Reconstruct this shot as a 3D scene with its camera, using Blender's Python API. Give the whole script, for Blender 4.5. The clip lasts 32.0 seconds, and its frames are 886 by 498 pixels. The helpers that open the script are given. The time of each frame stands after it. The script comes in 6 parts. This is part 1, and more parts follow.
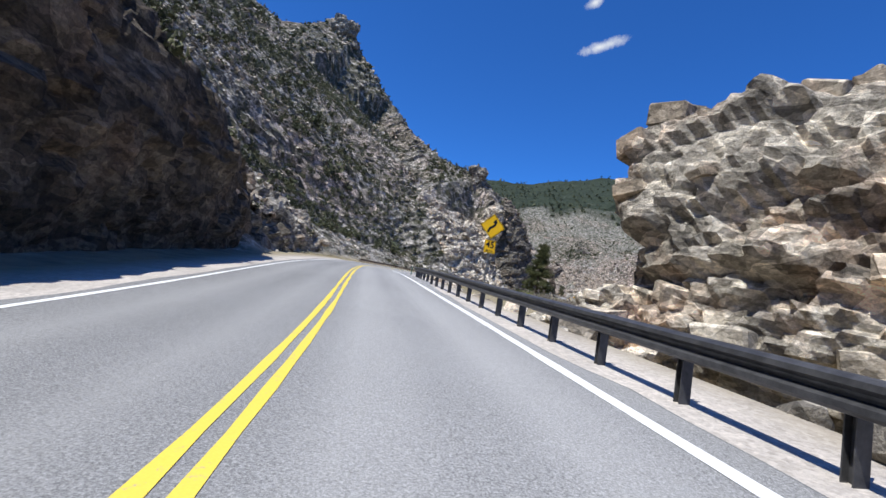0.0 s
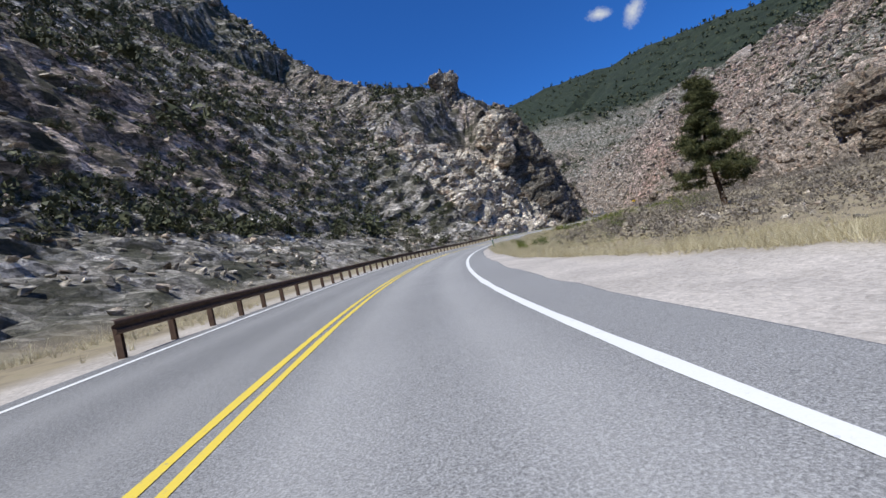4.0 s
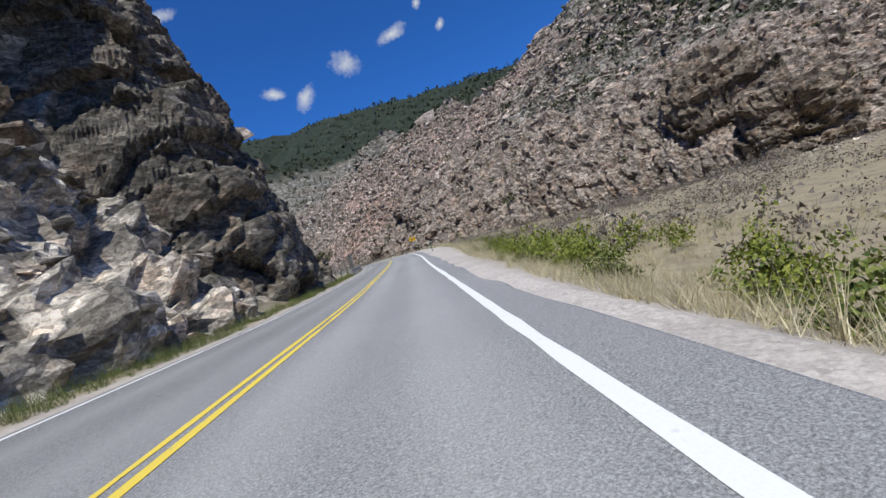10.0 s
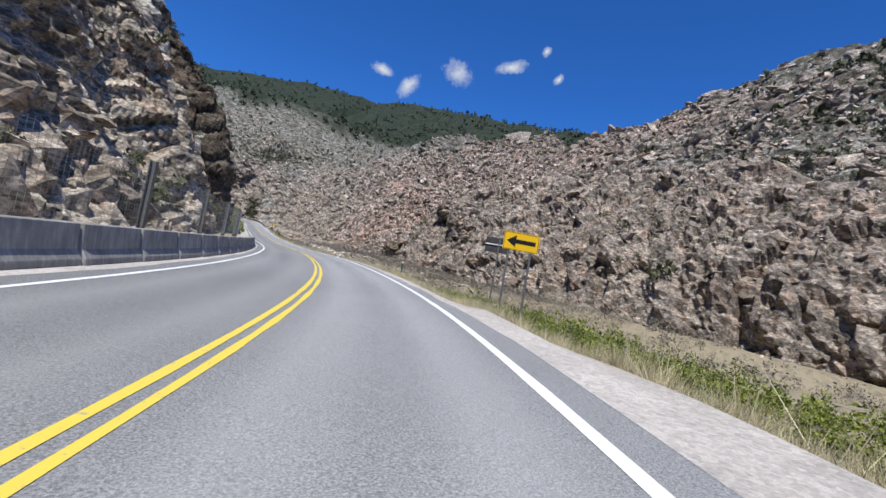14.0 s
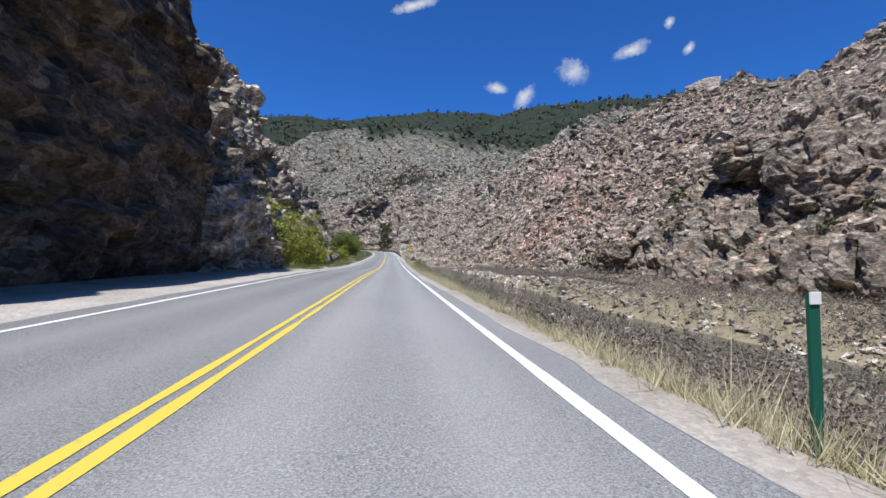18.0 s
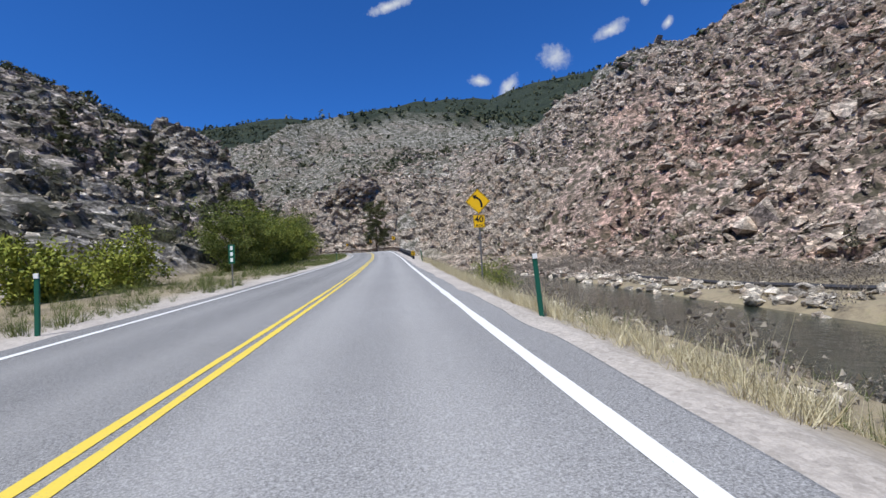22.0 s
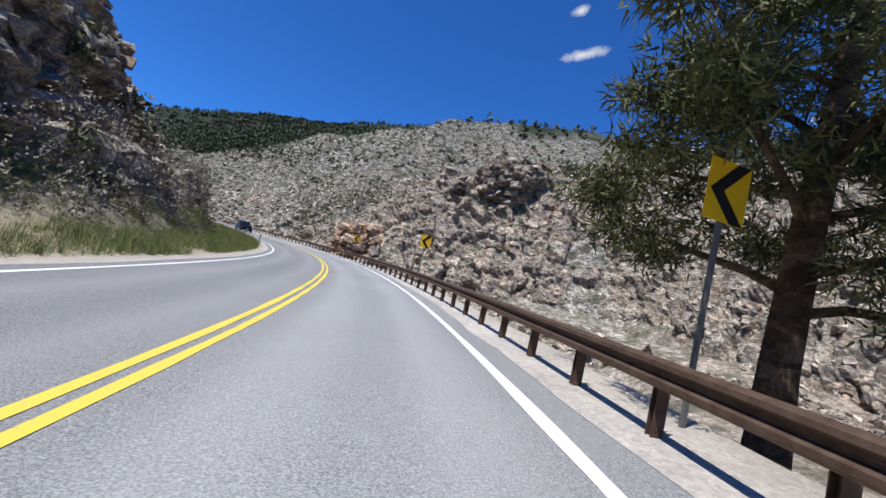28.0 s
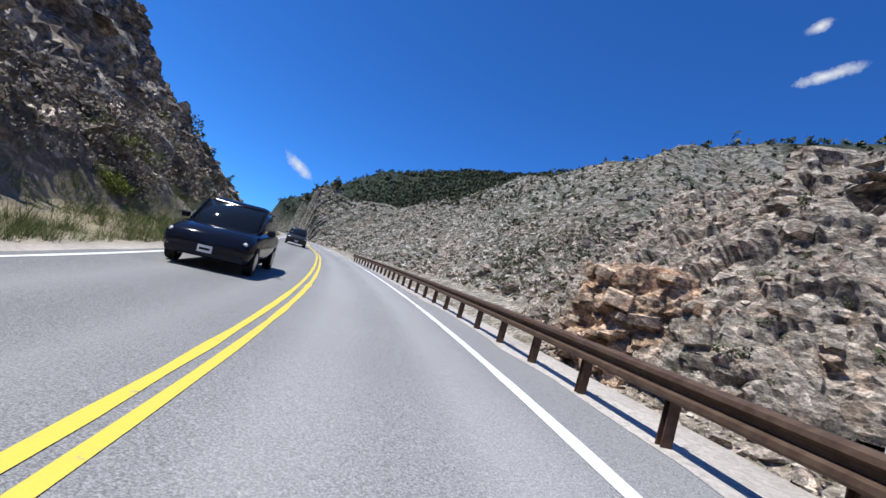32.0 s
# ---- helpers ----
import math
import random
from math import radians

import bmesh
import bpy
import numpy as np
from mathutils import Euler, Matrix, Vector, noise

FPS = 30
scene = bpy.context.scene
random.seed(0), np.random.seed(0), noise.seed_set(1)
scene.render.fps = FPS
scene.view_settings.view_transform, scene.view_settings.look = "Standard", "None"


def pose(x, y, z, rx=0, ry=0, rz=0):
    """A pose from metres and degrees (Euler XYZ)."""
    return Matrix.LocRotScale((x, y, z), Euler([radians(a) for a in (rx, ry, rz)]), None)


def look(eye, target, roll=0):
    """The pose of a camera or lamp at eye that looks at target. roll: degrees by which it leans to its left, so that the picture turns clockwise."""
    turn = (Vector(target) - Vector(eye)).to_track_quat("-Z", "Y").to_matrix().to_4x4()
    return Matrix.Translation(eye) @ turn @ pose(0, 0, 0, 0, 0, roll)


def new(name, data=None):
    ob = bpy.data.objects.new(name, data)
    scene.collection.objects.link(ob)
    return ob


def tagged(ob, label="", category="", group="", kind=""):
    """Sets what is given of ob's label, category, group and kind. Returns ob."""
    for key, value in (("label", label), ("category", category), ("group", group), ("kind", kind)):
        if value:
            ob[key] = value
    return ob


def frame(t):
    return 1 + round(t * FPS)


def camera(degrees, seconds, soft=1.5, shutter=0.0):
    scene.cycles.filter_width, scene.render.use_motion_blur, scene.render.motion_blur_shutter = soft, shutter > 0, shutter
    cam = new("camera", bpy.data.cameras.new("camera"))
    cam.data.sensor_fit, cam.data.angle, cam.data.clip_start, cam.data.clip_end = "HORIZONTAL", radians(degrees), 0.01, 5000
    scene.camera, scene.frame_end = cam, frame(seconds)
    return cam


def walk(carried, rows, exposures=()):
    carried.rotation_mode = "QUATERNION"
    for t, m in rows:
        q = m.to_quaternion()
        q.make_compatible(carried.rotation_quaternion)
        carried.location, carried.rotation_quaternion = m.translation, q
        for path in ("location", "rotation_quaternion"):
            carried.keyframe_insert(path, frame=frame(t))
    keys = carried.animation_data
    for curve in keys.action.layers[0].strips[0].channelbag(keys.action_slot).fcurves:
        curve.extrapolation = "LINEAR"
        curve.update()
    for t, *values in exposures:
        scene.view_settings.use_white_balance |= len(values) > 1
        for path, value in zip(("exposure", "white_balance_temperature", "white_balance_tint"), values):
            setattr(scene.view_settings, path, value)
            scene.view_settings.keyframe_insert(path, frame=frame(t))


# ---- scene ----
cam = camera(87.9, 32.0)
METRES, EYE, TILT, LEAN, TURN = 650.0, 1.22, 6.1, -9.55, 0.0
ROWS = [
    (0.0, 5e-05, 0.0, 1e-05, 0.0, 0.0, 0.17),
    (0.5, -0.00216, 0.017, -0.00011, 1.55, -0.13, 2.46),
    (1.0, -0.00437, 0.03259, -0.00022, 2.46, -0.7, 4.64),
    (1.5, -0.00649, 0.0484, -0.00051, 2.82, -1.34, 7.82),
    (2.0, -0.00871, 0.06411, -0.00099, 2.66, -1.92, 10.77),
    (2.5, -0.01093, 0.0798, -0.0014, 2.14, -2.29, 13.06),
    (4.5, -0.01581, 0.14169, -0.00468, -6.89, -6.03, 25.49),
    (5.0, -0.01539, 0.1577, -0.00575, -10.96, -7.31, 27.36),
    (5.5, -0.01421, 0.17401, -0.00697, -14.94, -7.96, 28.07),
    (6.0, -0.01203, 0.18971, -0.00827, -18.66, -8.88, 28.31),
    (6.5, -0.00898, 0.20699, -0.0101, -22.58, -9.82, 28.34),
    (7.0, -0.00502, 0.22176, -0.01184, -26.31, -10.38, 28.64),
    (7.5, -0.00017, 0.23659, -0.01361, -30.3, -11.1, 28.48),
    (8.0, 0.00539, 0.25101, -0.01558, -33.85, -11.48, 26.95),
    (8.5, 0.01169, 0.2649, -0.0176, -36.88, -11.32, 25.11),
    (9.0, 0.01869, 0.2785, -0.01972, -39.62, -11.19, 23.16),
    (9.5, 0.02631, 0.29159, -0.02189, -42.05, -11.26, 21.58),
    (10.0, 0.03454, 0.30437, -0.02437, -44.2, -11.28, 20.4),
    (10.5, 0.04319, 0.31682, -0.02689, -45.86, -11.08, 18.58),
    (11.0, 0.05203, 0.32937, -0.0293, -46.76, -10.47, 16.19),
    (11.5, 0.06023, 0.34077, -0.03148, -46.61, -9.92, 12.73),
    (12.0, 0.06886, 0.35205, -0.03356, -45.68, -9.01, 8.06),
    (12.5, 0.07719, 0.36391, -0.03571, -44.44, -8.33, 3.54),
    (13.0, 0.08495, 0.37563, -0.03776, -42.38, -7.98, -0.55),
    (13.5, 0.09285, 0.38723, -0.03985, -39.82, -7.58, -3.94),
    (14.0, 0.10035, 0.39906, -0.0419, -36.93, -7.27, -6.32),
    (14.5, 0.10714, 0.41147, -0.044, -33.94, -7.02, -8.41),
    (15.0, 0.11336, 0.42433, -0.04598, -30.68, -6.28, -9.66),
    (15.5, 0.11895, 0.43792, -0.04794, -27.01, -5.55, -9.69),
    (17.5, 0.13533, 0.49559, -0.05571, -20.97, -5.28, 1.9),
    (18.0, 0.13943, 0.51179, -0.05769, -20.69, -5.51, 4.68),
    (18.5, 0.1437, 0.5283, -0.0597, -20.69, -5.6, 6.86),
    (19.0, 0.14786, 0.54511, -0.06151, -20.68, -5.45, 7.96),
    (19.5, 0.15231, 0.5625, -0.06349, -20.6, -5.32, 8.49),
    (20.0, 0.15666, 0.58009, -0.06547, -20.58, -5.33, 9.41),
    (20.5, 0.16107, 0.59811, -0.0675, -20.75, -5.44, 10.43),
    (21.0, 0.16557, 0.61614, -0.06933, -20.99, -5.62, 10.97),
    (21.5, 0.17009, 0.63374, -0.07113, -21.2, -5.92, 10.79),
    (22.0, 0.17427, 0.65088, -0.07257, -21.35, -5.92, 10.22),
    (22.5, 0.17828, 0.66758, -0.07417, -21.39, -5.87, 9.67),
    (23.0, 0.18244, 0.68378, -0.07563, -21.35, -5.54, 9.5),
    (23.5, 0.18659, 0.6999, -0.07691, -21.31, -5.38, 9.33),
    (24.0, 0.19034, 0.71532, -0.07809, -21.27, -5.13, 9.07),
    (24.5, 0.19415, 0.73032, -0.07929, -21.11, -4.71, 8.46),
    (26.5, 0.20603, 0.78829, -0.0826, -16.04, -2.18, -2.28),
    (27.0, 0.20727, 0.80291, -0.08338, -11.99, -1.53, -4.17),
    (27.5, 0.20778, 0.8179, -0.0841, -7.91, -1.06, -4.74),
    (28.0, 0.20758, 0.8329, -0.08501, -4.04, -0.78, -4.72),
    (28.5, 0.2067, 0.8472, -0.08571, -0.5, -0.4, -4.54),
    (29.0, 0.20483, 0.8612, -0.08601, 2.75, -0.33, -4.58),
    (29.5, 0.20235, 0.87521, -0.08631, 5.9, 0.28, -4.15),
    (30.0, 0.199, 0.88922, -0.08651, 8.86, 0.83, -3.86),
    (30.5, 0.19492, 0.90283, -0.08653, 11.84, 1.15, -4.12),
    (31.0, 0.18991, 0.91685, -0.08647, 14.86, 1.76, -4.21),
    (31.5, 0.18436, 0.93025, -0.08628, 17.63, 2.51, -4.67),
    (32.0, 0.17829, 0.94337, -0.08594, 19.82, 3.64, -5.71),
]
walk(cam, [(t, pose(0, 0, EYE, TILT, LEAN, TURN) @ pose(METRES * x, METRES * y, METRES * z, 90 + pitch, roll, yaw)) for t, x, y, z, yaw, pitch, roll in ROWS],
     [(0.0, 0.15), (2.5, 0.0), (5.0, -0.22), (9.0, -0.24), (12.0, -0.1), (16.0, 0.0), (20.0, 0.0), (23.5, -0.15), (26.5, 0.0), (32.0, 0.1)])

# ---- light ----
SUN_EL, SUN_AZ = 62.0, 227.0
world = bpy.data.worlds.new("sky")
scene.world = world
world.use_nodes = True
wn, wl = world.node_tree.nodes, world.node_tree.links
wn.clear()
sky = wn.new("ShaderNodeTexSky")
sky.sky_type, sky.sun_disc = "NISHITA", False
sky.sun_elevation, sky.sun_rotation = radians(SUN_EL), radians(SUN_AZ)
sky.altitude, sky.air_density, sky.dust_density, sky.ozone_density = 2000, 1.0, 0.2, 3.0
sky_bg, sky_out = wn.new("ShaderNodeBackground"), wn.new("ShaderNodeOutputWorld")
sky_bg.inputs["Strength"].default_value = 0.1
tint = wn.new("ShaderNodeMix")
tint.data_type, tint.blend_type = "RGBA", "MULTIPLY"
tint.inputs[0].default_value, tint.inputs[7].default_value = 1.0, (0.30, 0.86, 1.65, 1)
wl.new(sky.outputs[0], tint.inputs[6])
CLOUDS = [(25.9, 22.9, 2.3, 1.0, -15), (29.3, 21.7, 2.3, 1.5, 55), (35.3, 24.3, 2.7, 2.0, -15), (41.8, 25.9, 3.0, 1.1, 15), (48.0, 25.2, 1.2, 0.7, 50), (14.9, 31.2, 4.2, 0.9, 18), (13.3, 35.4, 1.9, 0.8, 25), (-41.3, 10.0, 3.0, 1.0, -30), (46.0, 28.0, 0.9, 0.7, 60)]


def add_clouds(color):
    """Small fair-weather clouds at fixed directions (azimuth, height, half width, half height, tilt in degrees)."""
    coord = wn.new("ShaderNodeTexCoord").outputs["Generated"]
    puff = wn.new("ShaderNodeTexNoise")
    puff.inputs["Scale"].default_value, puff.inputs["Detail"].default_value, puff.inputs["Roughness"].default_value = 46, 7, 0.7
    wl.new(coord, puff.inputs["Vector"])

    def calc(op, a, b=0.0, clamp=False):
        n = wn.new("ShaderNodeMath")
        n.operation, n.use_clamp = op, clamp
        for k, v in enumerate((a, b)):
            if isinstance(v, (int, float)):
                n.inputs[k].default_value = v
            else:
                wl.new(v, n.inputs[k])
        return n.outputs[0]

    def dot(v):
        n = wn.new("ShaderNodeVectorMath")
        n.operation = "DOT_PRODUCT"
        wl.new(coord, n.inputs[0])
        n.inputs[1].default_value = v
        return n.outputs["Value"]

    total = 0.0
    for az, el, half_w, half_h, tilt_deg in CLOUDS:
        a, e, r = radians(az), radians(el), radians(tilt_deg)
        side, rise = Vector((math.cos(a), -math.sin(a), 0)), Vector((-math.sin(a) * math.sin(e), -math.cos(a) * math.sin(e), math.cos(e)))
        u = (side * math.cos(r) + rise * math.sin(r)) / math.sin(radians(half_w))
        v = (rise * math.cos(r) - side * math.sin(r)) / math.sin(radians(half_h))
        front = Vector((math.sin(a) * math.cos(e), math.cos(a) * math.cos(e), math.sin(e)))
        far_off = calc("ADD", calc("POWER", dot(u), 2.0), calc("POWER", dot(v), 2.0))
        blob = calc("MULTIPLY", calc("SUBTRACT", 1.0, calc("SQRT", far_off), True), calc("GREATER_THAN", dot(front), 0.5))
        total = calc("MAXIMUM", total, blob)
    mask = calc("MULTIPLY", calc("SUBTRACT", calc("ADD", calc("MULTIPLY", total, 0.85), puff.outputs["Fac"]), 0.74), 1.6, True)
    mask = calc("MULTIPLY", mask, calc("GREATER_THAN", total, 0.001))
    mixer = wn.new("ShaderNodeMix")
    mixer.data_type = "RGBA"
    wl.new(mask, mixer.inputs[0])
    wl.new(color, mixer.inputs[6])
    mixer.inputs[7].default_value = (7.0, 7.4, 8.0, 1)
    return mixer.outputs[2]


wl.new(add_clouds(tint.outputs[2]), sky_bg.inputs["Color"])
wl.new(sky_bg.outputs[0], sky_out.inputs["Surface"])
sun_az = radians(SUN_AZ)
sun_dir = Vector((math.sin(sun_az) * math.cos(radians(SUN_EL)), math.cos(sun_az) * math.cos(radians(SUN_EL)), math.sin(radians(SUN_EL))))
sun = new("sun", bpy.data.lights.new("sun", "SUN"))
sun.data.energy, sun.data.angle, sun.data.color = 5.4, radians(0.5), (0.98, 0.975, 0.935)
sun.matrix_world = look(sun_dir * 900, (0, 0, 0))
scene.view_settings.exposure = 0.0

# ---- numbers that vary along the road ----
random.seed(7)
RNG = np.random.default_rng(11)


def hash3(ix, iy, iz, seed):
    n = (ix.astype(np.int64) * 73856093) ^ (iy.astype(np.int64) * 19349663) ^ (iz.astype(np.int64) * 83492791) ^ (seed * 2654435761)
    n &= 0xFFFFFFFF
    n = ((n ^ (n >> 16)) * 0x45D9F3B) & 0xFFFFFFFF
    n = ((n ^ (n >> 16)) * 0x45D9F3B) & 0xFFFFFFFF
    return (n ^ (n >> 16)).astype(np.float64) / 4294967296.0


def vnoise(p, seed=0):
    """Smooth noise from -1 to 1 at the points p (n x 3)."""
    i = np.floor(p)
    f = p - i
    f = f * f * f * (f * (f * 6 - 15) + 10)
    i = i.astype(np.int64)
    out = 0
    for a in (0, 1):
        wa = f[:, 0] if a else 1 - f[:, 0]
        for b in (0, 1):
            wb = f[:, 1] if b else 1 - f[:, 1]
            for c in (0, 1):
                wc = f[:, 2] if c else 1 - f[:, 2]
                out = out + wa * wb * wc * hash3(i[:, 0] + a, i[:, 1] + b, i[:, 2] + c, seed)
    return out * 2 - 1


def fbm(p, octaves=4, seed=0, gain=0.5):
    total, amp = 0, 1.0
    for k in range(octaves):
        total = total + amp * vnoise(p * 2.03 ** k + 17.3 * k, seed + k)
        amp *= gain
    return total


def cells(p, seed=0):
    """Random height of the nearest cell, and how far its border is."""
    i = np.floor(p).astype(np.int64)
    best, second, val = np.full(len(p), 9.0), np.full(len(p), 9.0), np.zeros(len(p))
    for a in (-1, 0, 1):
        for b in (-1, 0, 1):
            for c in (-1, 0, 1):
                q = i + np.array([a, b, c])
                fx = [q[:, k] + hash3(q[:, 0], q[:, 1], q[:, 2], seed + 5 + k) - p[:, k] for k in range(3)]
                d = fx[0] ** 2 + fx[1] ** 2 + fx[2] ** 2
                near = d < best
                second = np.where(near, best, np.minimum(second, d))
                best = np.where(near, d, best)
                val = np.where(near, hash3(q[:, 0], q[:, 1], q[:, 2], seed + 9), val)
    return val, np.sqrt(second) - np.sqrt(best)


def along(knots):
    """A function of the way along the road from pairs (way, value)."""
    a = np.array(knots, float)
    return lambda s: np.interp(s, a[:, 0], a[:, 1])


# centre line of the road: x, y, z, bank in degrees (up to the right)
KNOTS = [
    (8.00, -118.00, -4.60, 1.0), (6.00, -62.00, -2.60, 2.0), (2.80, -31.00, -1.50, 2.8), (-0.80, 0.01, -0.01, 3.4),
    (-6.33, 31.88, 2.27, 0.9), (-11.05, 64.18, 3.98, -2.2), (-13.21, 96.70, 5.44, -4.4), (-9.89, 129.17, 6.88, -5.4),
    (-1.06, 160.89, 7.95, -5.1), (13.18, 190.47, 8.98, -5.2), (31.81, 217.22, 9.49, -1.4), (50.66, 243.52, 10.52, 1.3),
    (68.12, 270.74, 11.53, 1.6), (79.58, 300.65, 12.32, 2.6), (87.21, 332.20, 13.04, 0.2), (94.91, 363.83, 14.18, -1.2),
    (102.66, 395.19, 15.29, -0.6), (110.06, 426.81, 16.87, -0.5), (117.70, 458.42, 18.81, -0.6), (124.85, 489.89, 21.06, 1.2),
    (130.35, 521.60, 23.53, 3.5), (130.33, 553.70, 25.34, 3.3)]
KNOTS += [
    (124.29, 585.15, 27.00, 4.5), (111.74, 614.97, 28.58, 4.1), (93.70, 642.00, 30.12, 2.3), (73.20, 667.40, 31.50, 1.0),
    (53.00, 693.00, 32.90, 0.5), (30.00, 717.00, 34.30, 0.0), (6.00, 742.00, 35.60, 0.0), (-20.00, 772.00, 37.00, 0.0),
    (-60.00, 810.00, 38.50, 0.0),
    (-150.00, 890.00, 42.00, 0.0), (-260.00, 985.00, 46.00, 0.0)]


def spline(knots, step=1.0):
    k = np.array(knots, float)
    k = np.vstack([2 * k[0] - k[1], k, 2 * k[-1] - k[-2]])
    out = []
    for i in range(1, len(k) - 2):
        n = max(2, int(np.linalg.norm(k[i + 1, :2] - k[i, :2]) / step))
        u = np.arange(n)[:, None] / n
        a, b, c, d = k[i - 1], k[i], k[i + 1], k[i + 2]
        out.append(0.5 * (2 * b + (c - a) * u + (2 * a - 5 * b + 4 * c - d) * u ** 2 + (3 * b - a - 3 * c + d) * u ** 3))
    return np.vstack(out + [k[-2:-1]])


CL = spline(KNOTS)
CT = np.gradient(CL[:, :2], axis=0)
CT /= np.linalg.norm(CT, axis=1)[:, None]
CN = np.stack([CT[:, 1], -CT[:, 0]], 1)  # to the right
CS = np.r_[0, np.cumsum(np.linalg.norm(np.diff(CL[:, :2], axis=0), axis=1))]
CS -= CS[int(np.argmin((CL[:, 0] + 0.9) ** 2 + CL[:, 1] ** 2))]


def at(s, d=0.0, up=0.0):
    """The place on the road's surface s metres along it and d metres to the right of the centre line."""
    s = np.asarray(s, float)
    c = [np.interp(s, CS, CL[:, k]) for k in range(4)]
    n = [np.interp(s, CS, CN[:, k]) for k in range(2)]
    tilt = np.tan(np.radians(c[3])) * np.clip(d, -9, 9)
    return np.stack([c[0] + n[0] * d, c[1] + n[1] * d, c[2] + tilt + up + 0 * s], -1)


def road_coords(xy):
    """Way along the road and distance to the right of its centre, for points n x 2."""
    s, d = np.empty(len(xy)), np.empty(len(xy))
    coarse = CL[::3, :2]
    for a in range(0, len(xy), 20000):
        p = xy[a:a + 20000]
        k = np.argmin((p[:, None, 0] - coarse[None, :, 0]) ** 2 + (p[:, None, 1] - coarse[None, :, 1]) ** 2, axis=1) * 3
        k = np.minimum(k, len(CL) - 1)
        v = p - CL[k, :2]
        t = (v * CT[k]).sum(1)
        s[a:a + 20000] = CS[k] + np.clip(t, -3, 3)
        n = (v * CN[k]).sum(1)
        d[a:a + 20000] = np.sign(n) * np.hypot(n, np.maximum(np.abs(t) - 3, 0))
    return s, d


def line_coords(xy, line):
    """Signed distance to the right of an open line (n x k), and its other columns there."""
    dist, vals = np.full(len(xy), 1e9), np.zeros((len(xy), line.shape[1] - 2))
    for i in range(len(line) - 1):
        a, b = line[i, :2], line[i + 1, :2]
        e = b - a
        t = np.clip(((xy - a) @ e) / (e @ e), 0, 1)
        v = xy - a - t[:, None] * e
        q = np.hypot(v[:, 0], v[:, 1])
        near = q < np.abs(dist) - 1e-6
        dist = np.where(near, np.where(v[:, 0] * e[1] - v[:, 1] * e[0] >= 0, q, -q), dist)
        vals = np.where(near[:, None], line[i, 2:] + t[:, None] * (line[i + 1, 2:] - line[i, 2:]), vals)
    return dist, vals


# left wall: foot distance, then three slopes with the heights they reach
L_FOOT = along([(-120, 7.8), (5, 7.8), (36, 7.8), (58, 9.5), (100, 10.5), (178, 11), (192, 7.6), (222, 7.0), (245, 6.8), (272, 7.0), (284, 10), (330, 10), (345, 9), (370, 8.3), (394, 8.3), (405, 9), (445, 10), (470, 13), (490, 14.5), (548, 14.5), (575, 9.5), (700, 9)])
L_M1 = along([(-120, 2), (44, 2.0), (56, 1.2), (80, 0.6), (180, 0.5), (198, 1.2), (240, 1.9), (272, 2.6), (288, 0.9), (330, 1.0), (350, 2.6), (375, 4.5), (395, 3.5), (410, 1.7), (440, 1.5), (456, 0.5), (540, 0.5), (580, 0.75), (640, 0.9), (720, 0.9), (760, 0.5)])
L_H1 = along([(-120, 8), (44, 8), (60, 6), (100, 5), (190, 7), (220, 9), (250, 13), (275, 18), (300, 14), (340, 12), (375, 12), (395, 11), (425, 10), (445, 6), (460, 4), (540, 6), (580, 14), (710, 18), (750, 5)])
L_M2 = along([(-120, 0.95), (60, 0.9), (100, 0.6), (180, 0.7), (204, 1.6), (232, 2.4), (258, 2.6), (276, 1.9), (300, 1.1), (345, 1.8), (378, 1.9), (395, 1.8), (440, 1.2), (460, 0.55), (540, 0.7), (580, 1.0), (640, 1.25), (720, 0.9)])
L_H2 = along([(-120, 60), (60, 40), (100, 18), (180, 24), (215, 46), (250, 54), (275, 46), (300, 38), (345, 34), (375, 34), (395, 30), (425, 22), (445, 15), (465, 17), (540, 26), (590, 30), (640, 36), (705, 38), (750, 9)])
L_M3 = along([(-120, 0.8), (60, 0.7), (100, 0.5), (190, 0.6), (230, 0.55), (280, 0.6), (400, 0.45), (500, 0.4), (720, 0.5)])
L_H3 = along([(-120, 120), (60, 80), (100, 30), (200, 34), (225, 70), (255, 68), (300, 58), (345, 43), (395, 40), (430, 30), (450, 24), (500, 36), (560, 42), (640, 48), (690, 45), (740, 14)])
L_CAP = along([(-120, 1.05), (205, 1.05), (232, 2.2), (275, 2.2), (290, 1.05), (690, 1.0), (740, 0.3)])
# right side: width of the bench beside the road, how far the valley floor lies below it
R_BENCH = along([(-120, 5.6), (30, 5.6), (44, 9), (60, 12), (95, 8.6), (108, 6.8), (128, 5.2), (150, 4.6), (189, 4.85), (228, 5.6), (250, 6.8), (268, 7.1), (286, 6.6), (303, 5.2), (345, 4.95), (410, 4.6), (457, 5.2), (500, 5.4), (515, 6.0), (720, 6.0)])
R_DROP = along([(-120, 7), (30, 6), (55, 1.2), (125, 1.6), (190, 2.2), (250, 2.4), (300, 3.2), (350, 3.9), (480, 3.9), (520, 4.6), (560, 7.5), (720, 8)])
